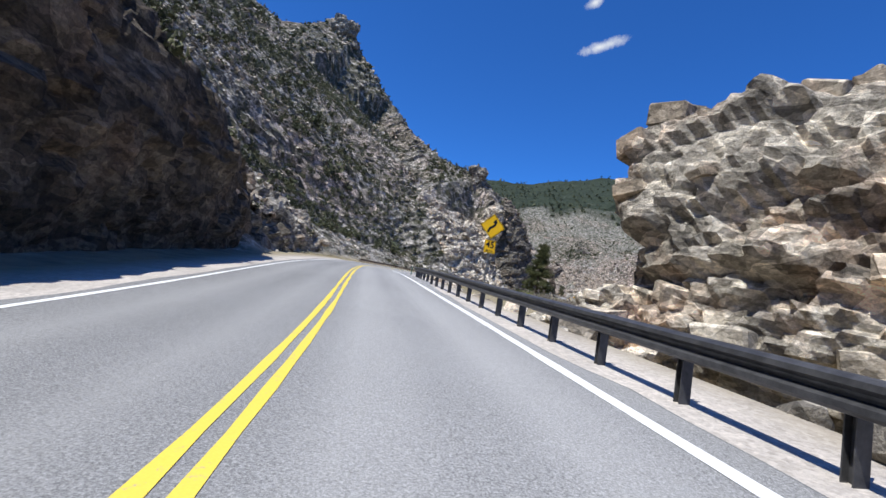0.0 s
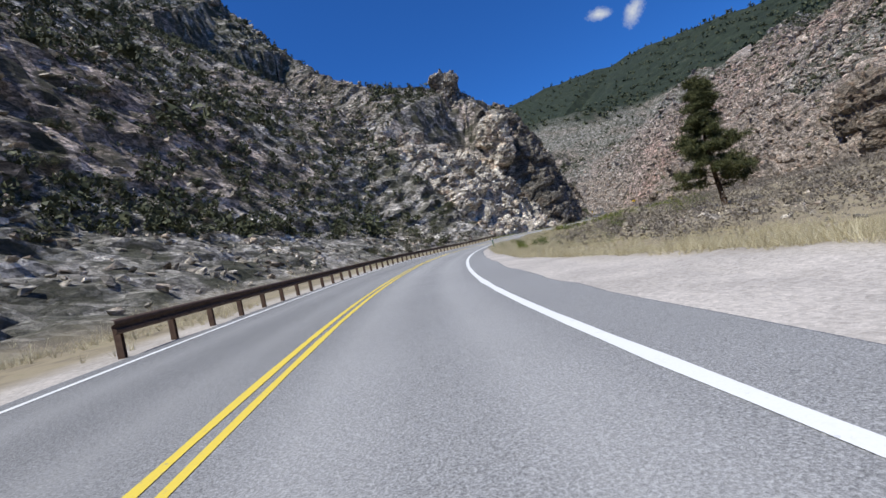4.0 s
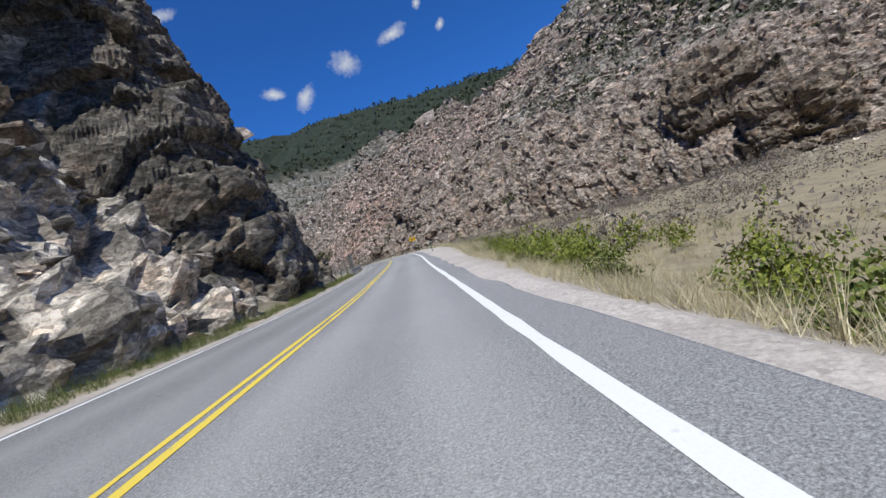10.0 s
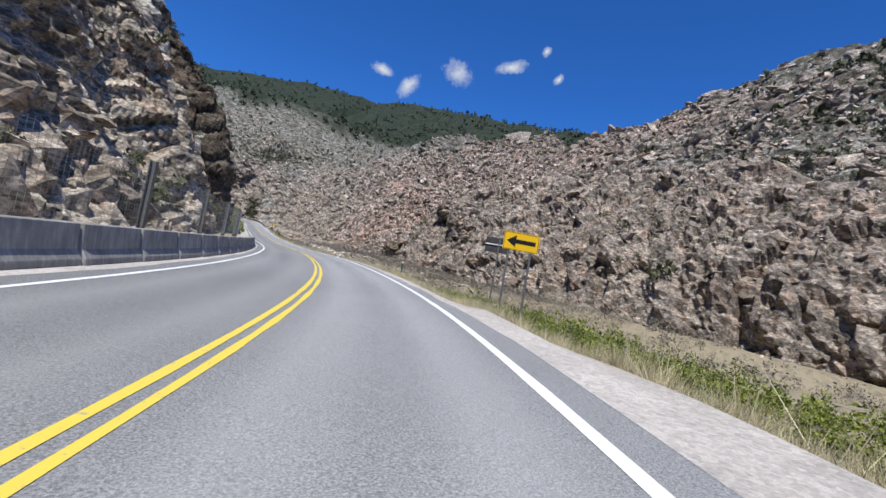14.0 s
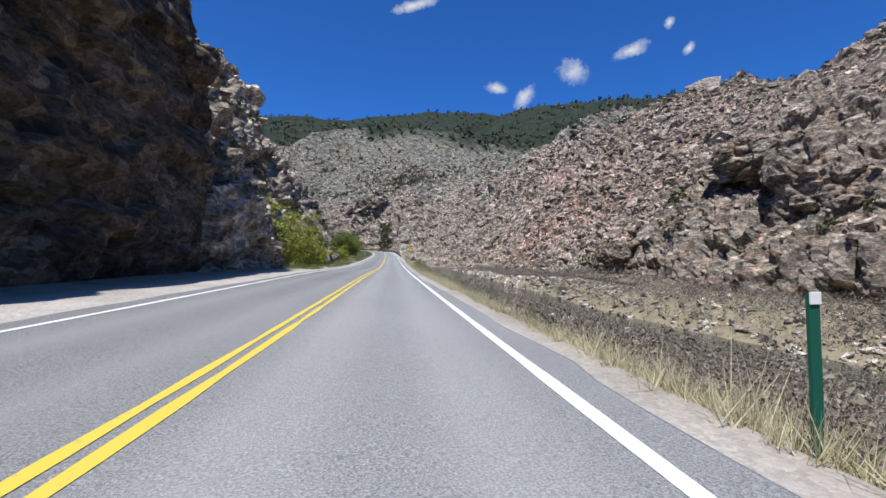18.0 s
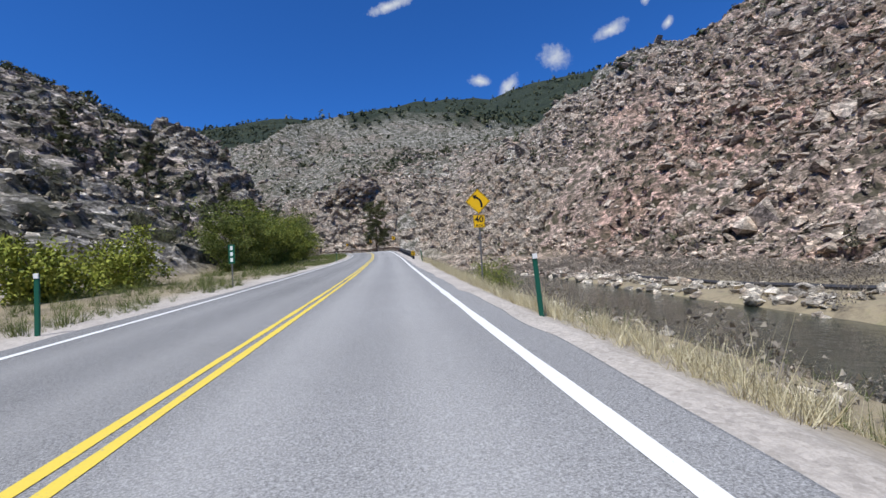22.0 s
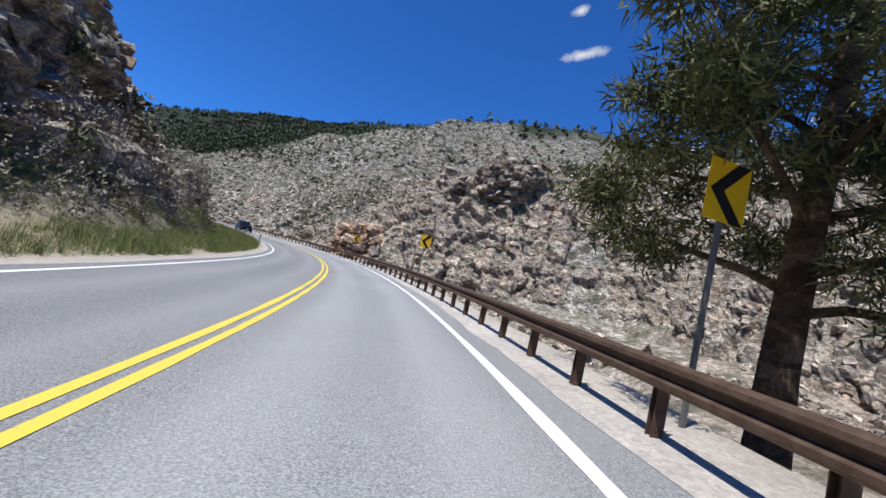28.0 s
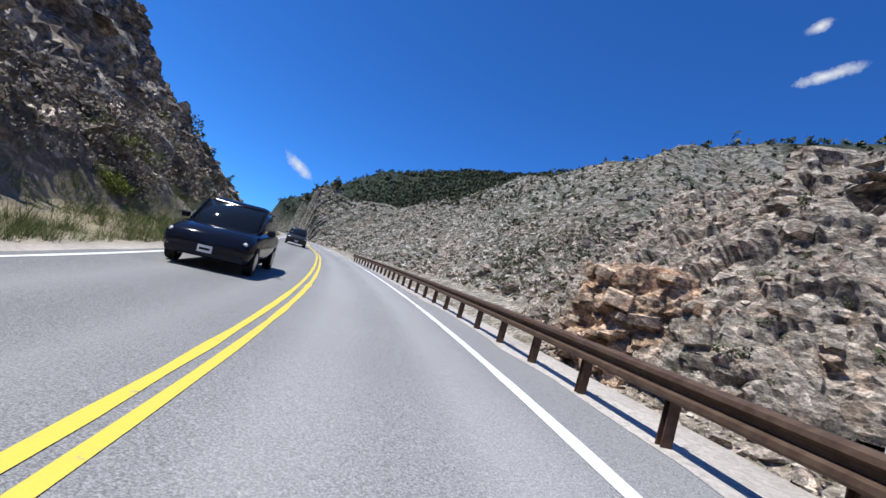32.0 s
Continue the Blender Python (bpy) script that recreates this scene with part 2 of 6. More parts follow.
# foot of the right wall: x, y, z, three slopes and heights
WALL_R = np.array([
    (270, -150, -2, 0.5, 20, 0.6, 60, 0.5, 130), (215, 40, 2, 0.5, 20, 0.6, 60, 0.5, 130), (165, 160, 5, 0.7, 20, 0.8, 60, 0.5, 130), (138, 232, 7, 1.2, 30, 0.75, 70, 0.55, 130),
    (142, 262, 8, 1.1, 28, 0.75, 60, 0.5, 110), (140, 308, 11, 1.6, 25, 0.8, 50, 0.5, 85), (147, 345, 12, 1.3, 26, 0.8, 45, 0.5, 75), (150, 388, 14, 1.9, 18, 0.9, 36, 0.55, 70)])
WALL_R = np.vstack([WALL_R, [
    (160, 416, 17, 1.4, 18, 0.9, 40, 0.6, 80), (178, 460, 15, 0.55, 10, 0.9, 62, 0.6, 120), (192, 510, 18, 0.4, 9, 0.95, 80, 0.6, 130), (198, 560, 22, 0.9, 14, 1.1, 90, 0.6, 130),
    (186, 604, 26, 1.0, 30, 1.1, 70, 0.6, 110), (185, 650, 30, 1.3, 30, 1.0, 60, 0.6, 100), (150, 668, 31, 2.0, 35, 1.3, 50, 0.5, 80), (118, 676, 30, 0.8, 14, 1.4, 42, 0.6, 110), (88, 745, 34, 0.9, 12, 0.7, 40, 0.55, 80)]])
WALL_R = np.vstack([WALL_R, [(30, 830, 38, 0.6, 12, 0.5, 30, 0.4, 60), (-110, 950, 43, 0.5, 12, 0.45, 30, 0.4, 60), (-240, 1080, 48, 0.5, 12, 0.45, 30, 0.4, 60)]])
RIVER = spline([(200, -150, -6), (165, 40, -3), (140, 130, 0.5), (122, 230, 4.0), (124, 262, 5.5), (121, 308, 7.2), (123, 345, 8.6), (127, 388, 10.3), (133, 415, 11.9), (138, 442, 13.5), (145, 480, 15.9), (151, 508, 17.4), (160, 545, 19.0), (164, 580, 18.5), (160, 612, 18.5), (148, 640, 18.8), (122, 655, 19.6), (96, 688, 21.5), (68, 730, 25), (5, 800, 33), (-130, 925, 40), (-250, 1040, 44)], 6.0)
# rock faces beside the road: way from and to, pairs of depth and height, spacing, relief, seed, fade at the ends
LEFT_WALLS = [
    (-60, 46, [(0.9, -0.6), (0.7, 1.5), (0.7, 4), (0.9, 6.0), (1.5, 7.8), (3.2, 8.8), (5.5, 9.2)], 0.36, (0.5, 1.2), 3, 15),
    (36, 96, [(0.0, -0.6), (1.5, 1.5), (3.0, 4.2), (6, 6.5), (10, 9), (15, 13)], 0.5, (1.0, 0.9), 5, 8),
    (189, 247, [(0.2, -0.6), (0.8, 1.6), (3.0, 4.2), (6.5, 8), (10, 13), (13.5, 18), (17, 25), (22, 31), (29, 36)], 0.4, (2.1, 2.3), 8, 9),
    (360, 395, [(1.0, -0.6), (0.7, 2), (0.6, 5), (0.8, 9), (1.6, 13), (3.4, 18), (7, 22.8), (13, 29.5)], 0.42, (0.7, 1.4), 12, 6),
    (385, 442, [(-0.2, -0.6), (1.0, 2.4), (3.2, 6.5), (6.0, 12), (9.5, 18.5), (13, 24), (18, 29), (24, 33)], 0.45, (1.6, 1.6), 17, 4.5),
    (284, 345, [(1.0, -0.4), (3.0, 2.0), (6, 5.5), (9, 10), (12, 17), (17, 25), (24, 32)], 0.5, (1.0, 0.9), 19, 8),
    (579, 652, [(4.2, 2.0), (6.5, 5), (10.5, 12), (15.5, 20.5), (20.5, 27.5), (27, 32), (36, 36)], 0.55, (1.1, 1.2), 23, 11),
    (-40, 58, [(1.9, 4.0), (4.6, 7.4), (8.5, 10.6), (13, 15), (18, 20), (25, 27)], 0.5, (0.9, 1.0), 27, 6),
    (424, 463, [(-1.0, -0.6), (-0.2, 2.0), (1.0, 4.0), (3.0, 6.2), (6.5, 8.4), (12, 11)], 0.34, (1.2, 1.5), 31, 6),
    (238, 288, [(0.4, -0.6), (0.6, 2), (1.6, 5.4), (3.0, 10), (4.8, 16), (7.6, 25), (11.5, 34), (16, 43), (23, 49)], 0.42, (1.4, 2.2), 33, 6),
    (334, 368, [(0.6, -0.6), (1.2, 2), (2.6, 5), (4.5, 9), (6.5, 13), (9, 17), (12, 21), (17, 25)], 0.42, (1.0, 1.3), 35, 7),
    (634, 735, [(4.5, 2.0), (7, 4.6), (11.4, 10), (17, 17.4), (23.5, 26.4), (31, 36), (40, 44)], 0.65, (1.1, 1.2), 39, 10)]
RIGHT_WALLS = [
    (160, 420, [(-1, -2), (0.5, 3), (2.5, 8), (6, 12.5), (10, 17), (16, 23), (24, 30), (34, 37)]),
    (558, 745, [(-1, -2), (1.5, 3), (5, 8), (10, 14), (16, 21), (24, 30), (33, 40)])]
# far ridges: x, y, z along each crest, and how steeply they fall
FAR = [
    (0.87, [(-180, 420, 215), (-133, 346, 204), (-104, 356, 200), (-84, 352, 172), (-64, 350, 146), (-48, 322, 121), (-20, 293, 93), (4, 262, 73), (15, 257, 70), (21, 256, 66), (26, 250, 56)]),
    (0.8, [(-400, 500, 330), (-150, 345, 185), (-300, 100, 230), (-320, -200, 240)]),
    (0.75, [(480, 280, 210), (310, 292, 147), (329, 366, 148), (314, 394, 144), (306, 414, 134), (290, 436, 116)]), (0.5, [(480, 280, 190), (560, -100, 230)]),
    (0.55, [(1300, 700, 460), (1017, 915, 422), (886, 1228, 478), (857, 1534, 567), (830, 1835, 621), (646, 1802, 598), (372, 1860, 552), (283, 1872, 529), (112, 1866, 514), (28, 1860, 494), (-200, 1880, 444)]),
    (0.55, [(-200, 1880, 444), (-430, 1850, 398), (-640, 1840, 362), (-715, 1820, 308), (-780, 1800, 250), (-1100, 1900, 170)]),
    (0.62, [(285, 1115, 276), (163, 1113, 258), (104, 1031, 206), (-36, 1110, 194), (-111, 1127, 182), (-176, 1140, 174), (-247, 1157, 165), (-301, 1180, 147), (-383, 1244, 128), (-700, 1400, 110)]),
    (0.6, [(285, 1115, 276), (403, 1075, 272), (560, 1250, 340)]),
    (0.9, [(258, 588, 94), (274, 578, 110), (296, 580, 122), (339, 562, 144), (430, 590, 185), (560, 700, 235)]),
    (0.8, [(288, 592, 122), (304, 616, 134), (288, 644, 124), (308, 652, 140), (400, 690, 190)]),
    (0.8, [(156, 700, 70), (190, 760, 96), (250, 900, 160)]),
    (0.8, [(-60, 660, 58), (-130, 780, 56), (-330, 900, 100)]),
    (0.7, [(20, 430, 60), (-100, 480, 110), (-300, 560, 220)])]


def profile(e, m1, h1, m2, h2, m3, h3):
    e = np.maximum(e, 0)
    e1, e2 = h1 / m1, h1 / m1 + (h2 - h1) / m2
    e3 = e2 + (h3 - h2) / m3
    z = np.where(e < e1, e * m1, np.where(e < e2, h1 + (e - e1) * m2, np.where(e < e3, h2 + (e - e2) * m3, h3 + 6 * (1 - np.exp(-(e - e3) / 40)) - 0.25 * np.maximum(e - e3 - 20, 0))))
    return z


def ground_height(xy):
    """Height of the bare ground without its small relief, and masks."""
    s, d = road_coords(xy)
    zr = np.interp(s, CS, CL[:, 2])
    tilt = np.tan(np.radians(np.interp(s, CS, CL[:, 3]))) * np.clip(d, -7, 7)
    flat = zr + tilt - 0.06
    wob = fbm(np.c_[xy, 0 * s] / 23.0, 3, 3)
    # left
    ef = -d - L_FOOT(s) - 0.9 * wob
    left = flat + profile(ef, L_M1(s), L_H1(s), L_M2(s), L_H2(s), L_M3(s), L_H3(s))
    left_rock = np.clip(ef / 2.5, 0, 1) * (d < 0)
    # right: bench, bank, valley floor, wall
    bench = R_BENCH(s)
    er = np.maximum(d - bench - 0.5 * wob, 0)
    floor = flat - np.minimum(er * 0.6, R_DROP(s) * (1 - np.exp(-er / 5)))
    q, w = line_coords(xy, WALL_R)
    qq = q + 4.0 * fbm(np.c_[xy, 0 * s] / 45.0, 3, 9)
    far_floor = np.clip((q + 26) / 26, 0, 1)
    floor = np.where(er > 0, floor * (1 - far_floor) + (w[:, 0] + 0.3) * far_floor, floor)
    wall = w[:, 0] + profile(qq, *[w[:, k] for k in range(1, 7)])
    right_rock = np.clip((qq + 1) / 5, 0, 1) * (d > 0)
    right = np.where(qq > 0, np.maximum(wall, floor), floor)
    rq, rz = line_coords(xy, RIVER)
    bed = rz[:, 0] - 1.0 + np.maximum(np.abs(rq) - 5.0, 0) * 0.55
    right = np.where((d > bench + 1), np.minimum(right, np.maximum(bed, right - 12)), right)
    z = np.where(d < 0, left, right)
    far = np.full(len(xy), -1e9)
    for fall, crest in FAR:
        c = np.array(crest, float)
        fd, fz = line_coords(xy, c)
        far = np.maximum(far, fz[:, 0] - fall * np.abs(fd))
    away = np.clip((np.abs(d) - 25) / 20, 0, 1)
    cap = np.where(d < 0, flat + L_CAP(s) * np.maximum(ef, 0), w[:, 0] + (0.8 + 0.45 * np.clip(1.6 - np.abs(xy[:, 1] - 605) / 60, 0, 1)) * np.maximum(qq, 0) - 3)
    far = np.minimum(far, cap)
    z = np.where((far > z) & (away > 0), z + (far - z) * away, z)
    rock = np.maximum(left_rock, right_rock)
    # behind the rock faces the ground stands back
    hidden = np.zeros(len(xy))
    for s0, s1, prof, step, amp, seed, ends in LEFT_WALLS:
        e = -d - L_FOOT(s)
        w8 = np.clip(np.minimum(s - s0 - 2, s1 - 2 - s) / min(ends, 7), 0, 1) * (e > -1) * (d < 0)
        z, hidden = stand_back(z, flat, e - 2.2, prof, w8, hidden)
    for y0, y1, prof in RIGHT_WALLS:
        w8 = np.clip(np.minimum(xy[:, 1] - y0 - 3, y1 - 3 - xy[:, 1]) / 10, 0, 1) * (q > -1) * (d > 0)
        z, hidden = stand_back(z, w[:, 0], q - 2.8, prof, w8, hidden)
    return z, s, d, rock, q, hidden


def stand_back(z, foot, e, prof, weight, hidden):
    pr = np.array(prof, float)
    inside = (e < pr[-1, 0] + 1) & ((e >= pr[0, 0]) | (pr[0, 0] < 2))
    limit = foot + np.maximum(np.interp(e, np.maximum.accumulate(pr[:, 0]), pr[:, 1]) - 1.0, -0.05)
    w8 = weight * np.where(inside, np.clip((pr[-1, 0] + 1 - e) / 4, 0, 1), 0)
    return z - w8 * np.maximum(z - limit, 0), np.maximum(hidden, w8)


def relief(p, rock, near):
    """Height of crags and blocks, in metres, along the normal."""
    tilt = np.stack([p[:, 0] * 0.9 + p[:, 2] * 0.45, p[:, 1], p[:, 2] * 0.9 - p[:, 0] * 0.45], 1)
    big = fbm(tilt / 21.0, 3, 21)
    lay = np.stack([tilt[:, 0] / 7.0, tilt[:, 1] / 7.0, tilt[:, 2] / 2.6], 1)
    c1, _ = cells(lay + 0.35 * big[:, None], 31)
    c2, _ = cells(np.stack([tilt[:, 0] / 2.6, tilt[:, 1] / 2.6, tilt[:, 2] / 1.2], 1), 47)
    fine = fbm(p / 3.0, 2, 61)
    return rock * (2.2 * big + 3.0 * (c1 - 0.45) + 1.7 * (c2 - 0.5) * near + 0.45 * fine)


def link_mesh(name, verts, faces, material, smooth=False, parent=None):
    """Links a mesh from arrays of vertices and of faces with one count of corners."""
    verts, faces = np.asarray(verts, np.float32), np.asarray(faces, np.int32)
    me = bpy.data.meshes.new(name)
    me.vertices.add(len(verts))
    me.vertices.foreach_set("co", verts.ravel())
    k = faces.shape[1]
    me.loops.add(faces.size)
    me.loops.foreach_set("vertex_index", faces.ravel())
    me.polygons.add(len(faces))
    me.polygons.foreach_set("loop_start", np.arange(0, faces.size, k, dtype=np.int32))
    me.polygons.foreach_set("use_smooth", np.full(len(faces), smooth))
    me.update(calc_edges=True)
    if material:
        me.materials.append(material)
    ob = new(name, me)
    ob.parent = parent
    return ob


def attribute(ob, name, values):
    a = ob.data.attributes.new(name, "FLOAT", "POINT")
    a.data.foreach_set("value", np.asarray(values, np.float32))


def grid_faces(n, m):
    i = np.arange(n - 1)[:, None] * m + np.arange(m - 1)[None, :]
    return np.stack([i, i + 1, i + m + 1, i + m], -1).reshape(-1, 4)


# ---- materials ----
class Nodes:
    """Short way to write node trees."""

    def __init__(self, name, roughness=0.8):
        self.mat = bpy.data.materials.new(name)
        self.mat.use_nodes = True
        self.t = self.mat.node_tree
        self.bsdf = self.t.nodes["Principled BSDF"]
        self.bsdf.inputs["Roughness"].default_value = roughness
        self.bsdf.inputs["Specular IOR Level"].default_value = 0.25
        self.pos = self.t.nodes.new("ShaderNodeNewGeometry").outputs["Position"]

    def put(self, socket, value):
        if isinstance(value, bpy.types.NodeSocket):
            self.t.links.new(value, socket)
        else:
            socket.default_value = (*value, 1) if isinstance(value, tuple) and len(value) == 3 and socket.type == "RGBA" else value

    def noise(self, scale, detail=4, rough=0.6, vec=None, dist=0.0):
        n = self.t.nodes.new("ShaderNodeTexNoise")
        self.put(n.inputs["Vector"], vec or self.pos)
        for k, v in (("Scale", scale), ("Detail", detail), ("Roughness", rough), ("Distortion", dist)):
            n.inputs[k].default_value = v
        return n.outputs["Fac"]

    def voronoi(self, scale, feature="F1", vec=None, out="Distance"):
        n = self.t.nodes.new("ShaderNodeTexVoronoi")
        n.feature = feature
        self.put(n.inputs["Vector"], vec or self.pos)
        n.inputs["Scale"].default_value = scale
        return n.outputs[out]

    def ramp(self, fac, *stops):
        n = self.t.nodes.new("ShaderNodeValToRGB")
        self.put(n.inputs[0], fac)
        while len(n.color_ramp.elements) < len(stops):
            n.color_ramp.elements.new(0.5)
        for e, (p, c) in zip(n.color_ramp.elements, stops):
            e.position = p
            e.color = (*c, 1) if isinstance(c, tuple) else (c, c, c, 1)
        return n.outputs[0]

    def mix(self, fac, a, b, mode="MIX"):
        n = self.t.nodes.new("ShaderNodeMix")
        n.data_type, n.blend_type = "RGBA", mode
        self.put(n.inputs[0], fac)
        self.put(n.inputs[6], a)
        self.put(n.inputs[7], b)
        return n.outputs[2]

    def math(self, op, a, b=0.0, clamp=False):
        n = self.t.nodes.new("ShaderNodeMath")
        n.operation, n.use_clamp = op, clamp
        self.put(n.inputs[0], a)
        self.put(n.inputs[1], b)
        return n.outputs[0]

    def scaled(self, x, y, z, rx=0, ry=0):
        n = self.t.nodes.new("ShaderNodeMapping")
        self.put(n.inputs["Vector"], self.pos)
        n.inputs["Scale"].default_value = (x, y, z)
        n.inputs["Rotation"].default_value = (radians(rx), radians(ry), 0)
        return n.outputs[0]

    def warped(self, vec, scale, amount):
        """The vector shaken by noise, so that blocks have ragged borders."""
        n = self.t.nodes.new("ShaderNodeTexNoise")
        self.put(n.inputs["Vector"], vec)
        n.inputs["Scale"].default_value, n.inputs["Detail"].default_value = scale, 3
        a, b = self.t.nodes.new("ShaderNodeVectorMath"), self.t.nodes.new("ShaderNodeVectorMath")
        a.operation, b.operation = "SUBTRACT", "MULTIPLY_ADD"
        self.put(a.inputs[0], n.outputs["Color"])
        a.inputs[1].default_value = (0.5, 0.5, 0.5)
        self.put(b.inputs[0], a.outputs[0])
        b.inputs[1].default_value = (amount, amount, amount)
        self.put(b.inputs[2], vec)
        return b.outputs[0]

    def attr(self, name):
        n = self.t.nodes.new("ShaderNodeAttribute")
        n.attribute_name = name
        return n.outputs["Fac"]

    def random(self, island=False):
        if island:
            return self.t.nodes.new("ShaderNodeNewGeometry").outputs["Random Per Island"]
        return self.t.nodes.new("ShaderNodeObjectInfo").outputs["Random"]

    def done(self, color, bump=None, strength=0.5, distance=0.1, rough=None, metal=None):
        self.put(self.bsdf.inputs["Base Color"], color)
        if bump is not None:
            n = self.t.nodes.new("ShaderNodeBump")
            self.put(n.inputs["Height"], bump)
            n.inputs["Strength"].default_value = strength
            self.put(n.inputs["Distance"], distance)
            self.t.links.new(n.outputs[0], self.bsdf.inputs["Normal"])
        if rough is not None:
            self.put(self.bsdf.inputs["Roughness"], rough)
        if metal is not None:
            self.put(self.bsdf.inputs["Metallic"], metal)
        return self.mat


def blocks(n, vec, scales):
    """Random tone of each block of broken rock at several sizes, and their stepped heights."""
    tone, height = None, None
    for scale, low, high, rise in scales:
        c = n.voronoi(scale, "F1", vec, "Color")
        v = n.ramp(c, (0.22, low), (0.5, 0.5 * (low + high)), (0.78, high))
        tone = v if tone is None else n.mix(1.0, tone, v, "MULTIPLY")
        h = n.math("MULTIPLY", c, rise)
        height = h if height is None else n.math("ADD", height, h)
    return tone, height


def rock_color(n):
    lay = n.warped(n.scaled(0.8, 0.8, 1.5, 10, 22), 0.5, 0.9)
    base = n.ramp(n.noise(0.35, 6, 0.7), (0.3, (0.24, 0.221, 0.193)), (0.5, (0.40, 0.367, 0.32)), (0.7, (0.54, 0.497, 0.433)))
    tone, height = blocks(n, lay, [(0.5, 0.62, 1.3, 0.5), (1.3, 0.5, 1.45, 0.3), (3.2, 0.55, 1.4, 0.13)])
    base = n.mix(1.0, base, tone, "MULTIPLY")
    base = n.mix(1.0, base, n.ramp(n.noise(6.0, 5, 0.8), (0.34, 0.6), (0.66, 1.38)), "MULTIPLY")
    pink = n.ramp(n.noise(0.018, 3, 0.6), (0.48, 0.0), (0.62, 1.0))
    return n.mix(n.math("MULTIPLY", pink, 0.4), base, n.mix(1.0, base, (1.2, 0.88, 0.8), "MULTIPLY")), height


def terrain_material():
    n = Nodes("canyon_ground", 0.95)
    rock, height = rock_color(n)
    rock = n.mix(n.math("MULTIPLY", n.attr("warm"), 0.75), rock, n.mix(1.0, rock, (1.2, 0.93, 0.87), "MULTIPLY"))
    rk, fr, gr = n.attr("rock"), n.attr("forest"), n.attr("grass")
    gravel = n.ramp(n.noise(22, 5, 0.85), (0.3, (0.32, 0.29, 0.26)), (0.7, (0.59, 0.535, 0.48)))
    gravel = n.mix(1.0, gravel, n.ramp(n.noise(0.5, 5, 0.6), (0.36, 0.86), (0.62, 1.08)), "MULTIPLY")
    gravel = n.mix(1.0, gravel, n.ramp(n.voronoi(14.0, "F1", None, "Color"), (0.1, 0.82), (0.9, 1.15)), "MULTIPLY")
    soil = n.ramp(n.noise(0.7, 5, 0.7), (0.3, (0.16, 0.132, 0.094)), (0.55, (0.30, 0.25, 0.165)), (0.75, (0.19, 0.18, 0.095)))
    col = n.mix(gr, gravel, soil)
    col = n.mix(rk, col, rock)
    scrub = n.ramp(n.noise(0.16, 6, 0.78), (0.47, 0.0), (0.54, 1.0))
    green = n.ramp(n.noise(1.3, 3), (0.3, (0.022, 0.026, 0.014)), (0.7, (0.07, 0.07, 0.036)))
    dots = n.math("MULTIPLY", n.ramp(n.voronoi(0.24), (0.36, 1.0), (0.46, 0.0)), n.ramp(n.noise(0.03, 3), (0.36, 0.25), (0.5, 1.0)))
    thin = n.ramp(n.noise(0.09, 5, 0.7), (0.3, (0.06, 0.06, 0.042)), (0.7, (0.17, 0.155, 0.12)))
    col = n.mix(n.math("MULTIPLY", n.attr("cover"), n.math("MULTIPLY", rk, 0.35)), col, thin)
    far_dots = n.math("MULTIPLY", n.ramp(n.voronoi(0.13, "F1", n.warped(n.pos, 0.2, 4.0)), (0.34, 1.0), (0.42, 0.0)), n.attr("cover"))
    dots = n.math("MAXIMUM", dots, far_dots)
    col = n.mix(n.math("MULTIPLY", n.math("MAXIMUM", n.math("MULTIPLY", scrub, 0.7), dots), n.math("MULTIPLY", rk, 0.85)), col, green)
    woods = n.ramp(n.noise(0.05, 6, 0.7), (0.35, (0.014, 0.021, 0.013)), (0.6, (0.032, 0.042, 0.024)), (0.8, (0.10, 0.10, 0.075)))
    col = n.mix(fr, col, woods)
    bump = n.math("ADD", n.math("MULTIPLY", n.noise(1.6, 6, 0.75), 0.45), n.math("MULTIPLY", height, rk))
    return n.done(col, bump, 1.0, n.math("ADD", 0.05, n.math("MULTIPLY", rk, 0.85)))


def asphalt_material():
    n = Nodes("asphalt", 0.85)
    big = n.noise(0.12, 3)
    fine = n.noise(52, 5, 0.9)
    track = n.attr("wheel")
    col = n.ramp(fine, (0.36, (0.09, 0.089, 0.089)), (0.5, (0.265, 0.263, 0.26)), (0.64, (0.50, 0.495, 0.488)))
    col = n.mix(0.35, col, n.ramp(big, (0.35, 0.6), (0.65, 1.0)), "MULTIPLY")
    col = n.mix(n.math("MULTIPLY", track, 0.25), col, (0.52, 0.51, 0.49))
    col = n.mix(1.0, col, n.ramp(n.attr("lane"), (0.0, 0.80), (1.0, 1.0)), "MULTIPLY")
    return n.done(col, fine, 0.35, 0.01)


def paint_material(name, color, worn):
    n = Nodes(name, 0.6)
    w = n.ramp(n.noise(9, 5, 0.75), (0.30, 1.0), (0.40, 0.0))
    col = n.mix(n.math("MULTIPLY", w, worn), color, (0.3, 0.3, 0.3))
    return n.done(n.mix(0.15, col, n.noise(50, 2), "MULTIPLY"), n.noise(60, 3), 0.3, 0.005)


def water_material():
    n = Nodes("river_water", 0.08)
    n.bsdf.inputs["Specular IOR Level"].default_value = 0.5
    return n.done(n.ramp(n.noise(0.3, 3), (0.3, (0.02, 0.028, 0.022)), (0.7, (0.06, 0.065, 0.05))), n.noise(1.5, 4), 0.35, 0.15)


def steel_material(name, a, b, rough=0.55, metal=0.6):
    n = Nodes(name, rough)
    return n.done(n.mix(n.ramp(n.noise(5, 5, 0.7), (0.35, 0.0), (0.65, 1.0)), a, b), n.noise(40, 3), 0.15, 0.005, None, metal)


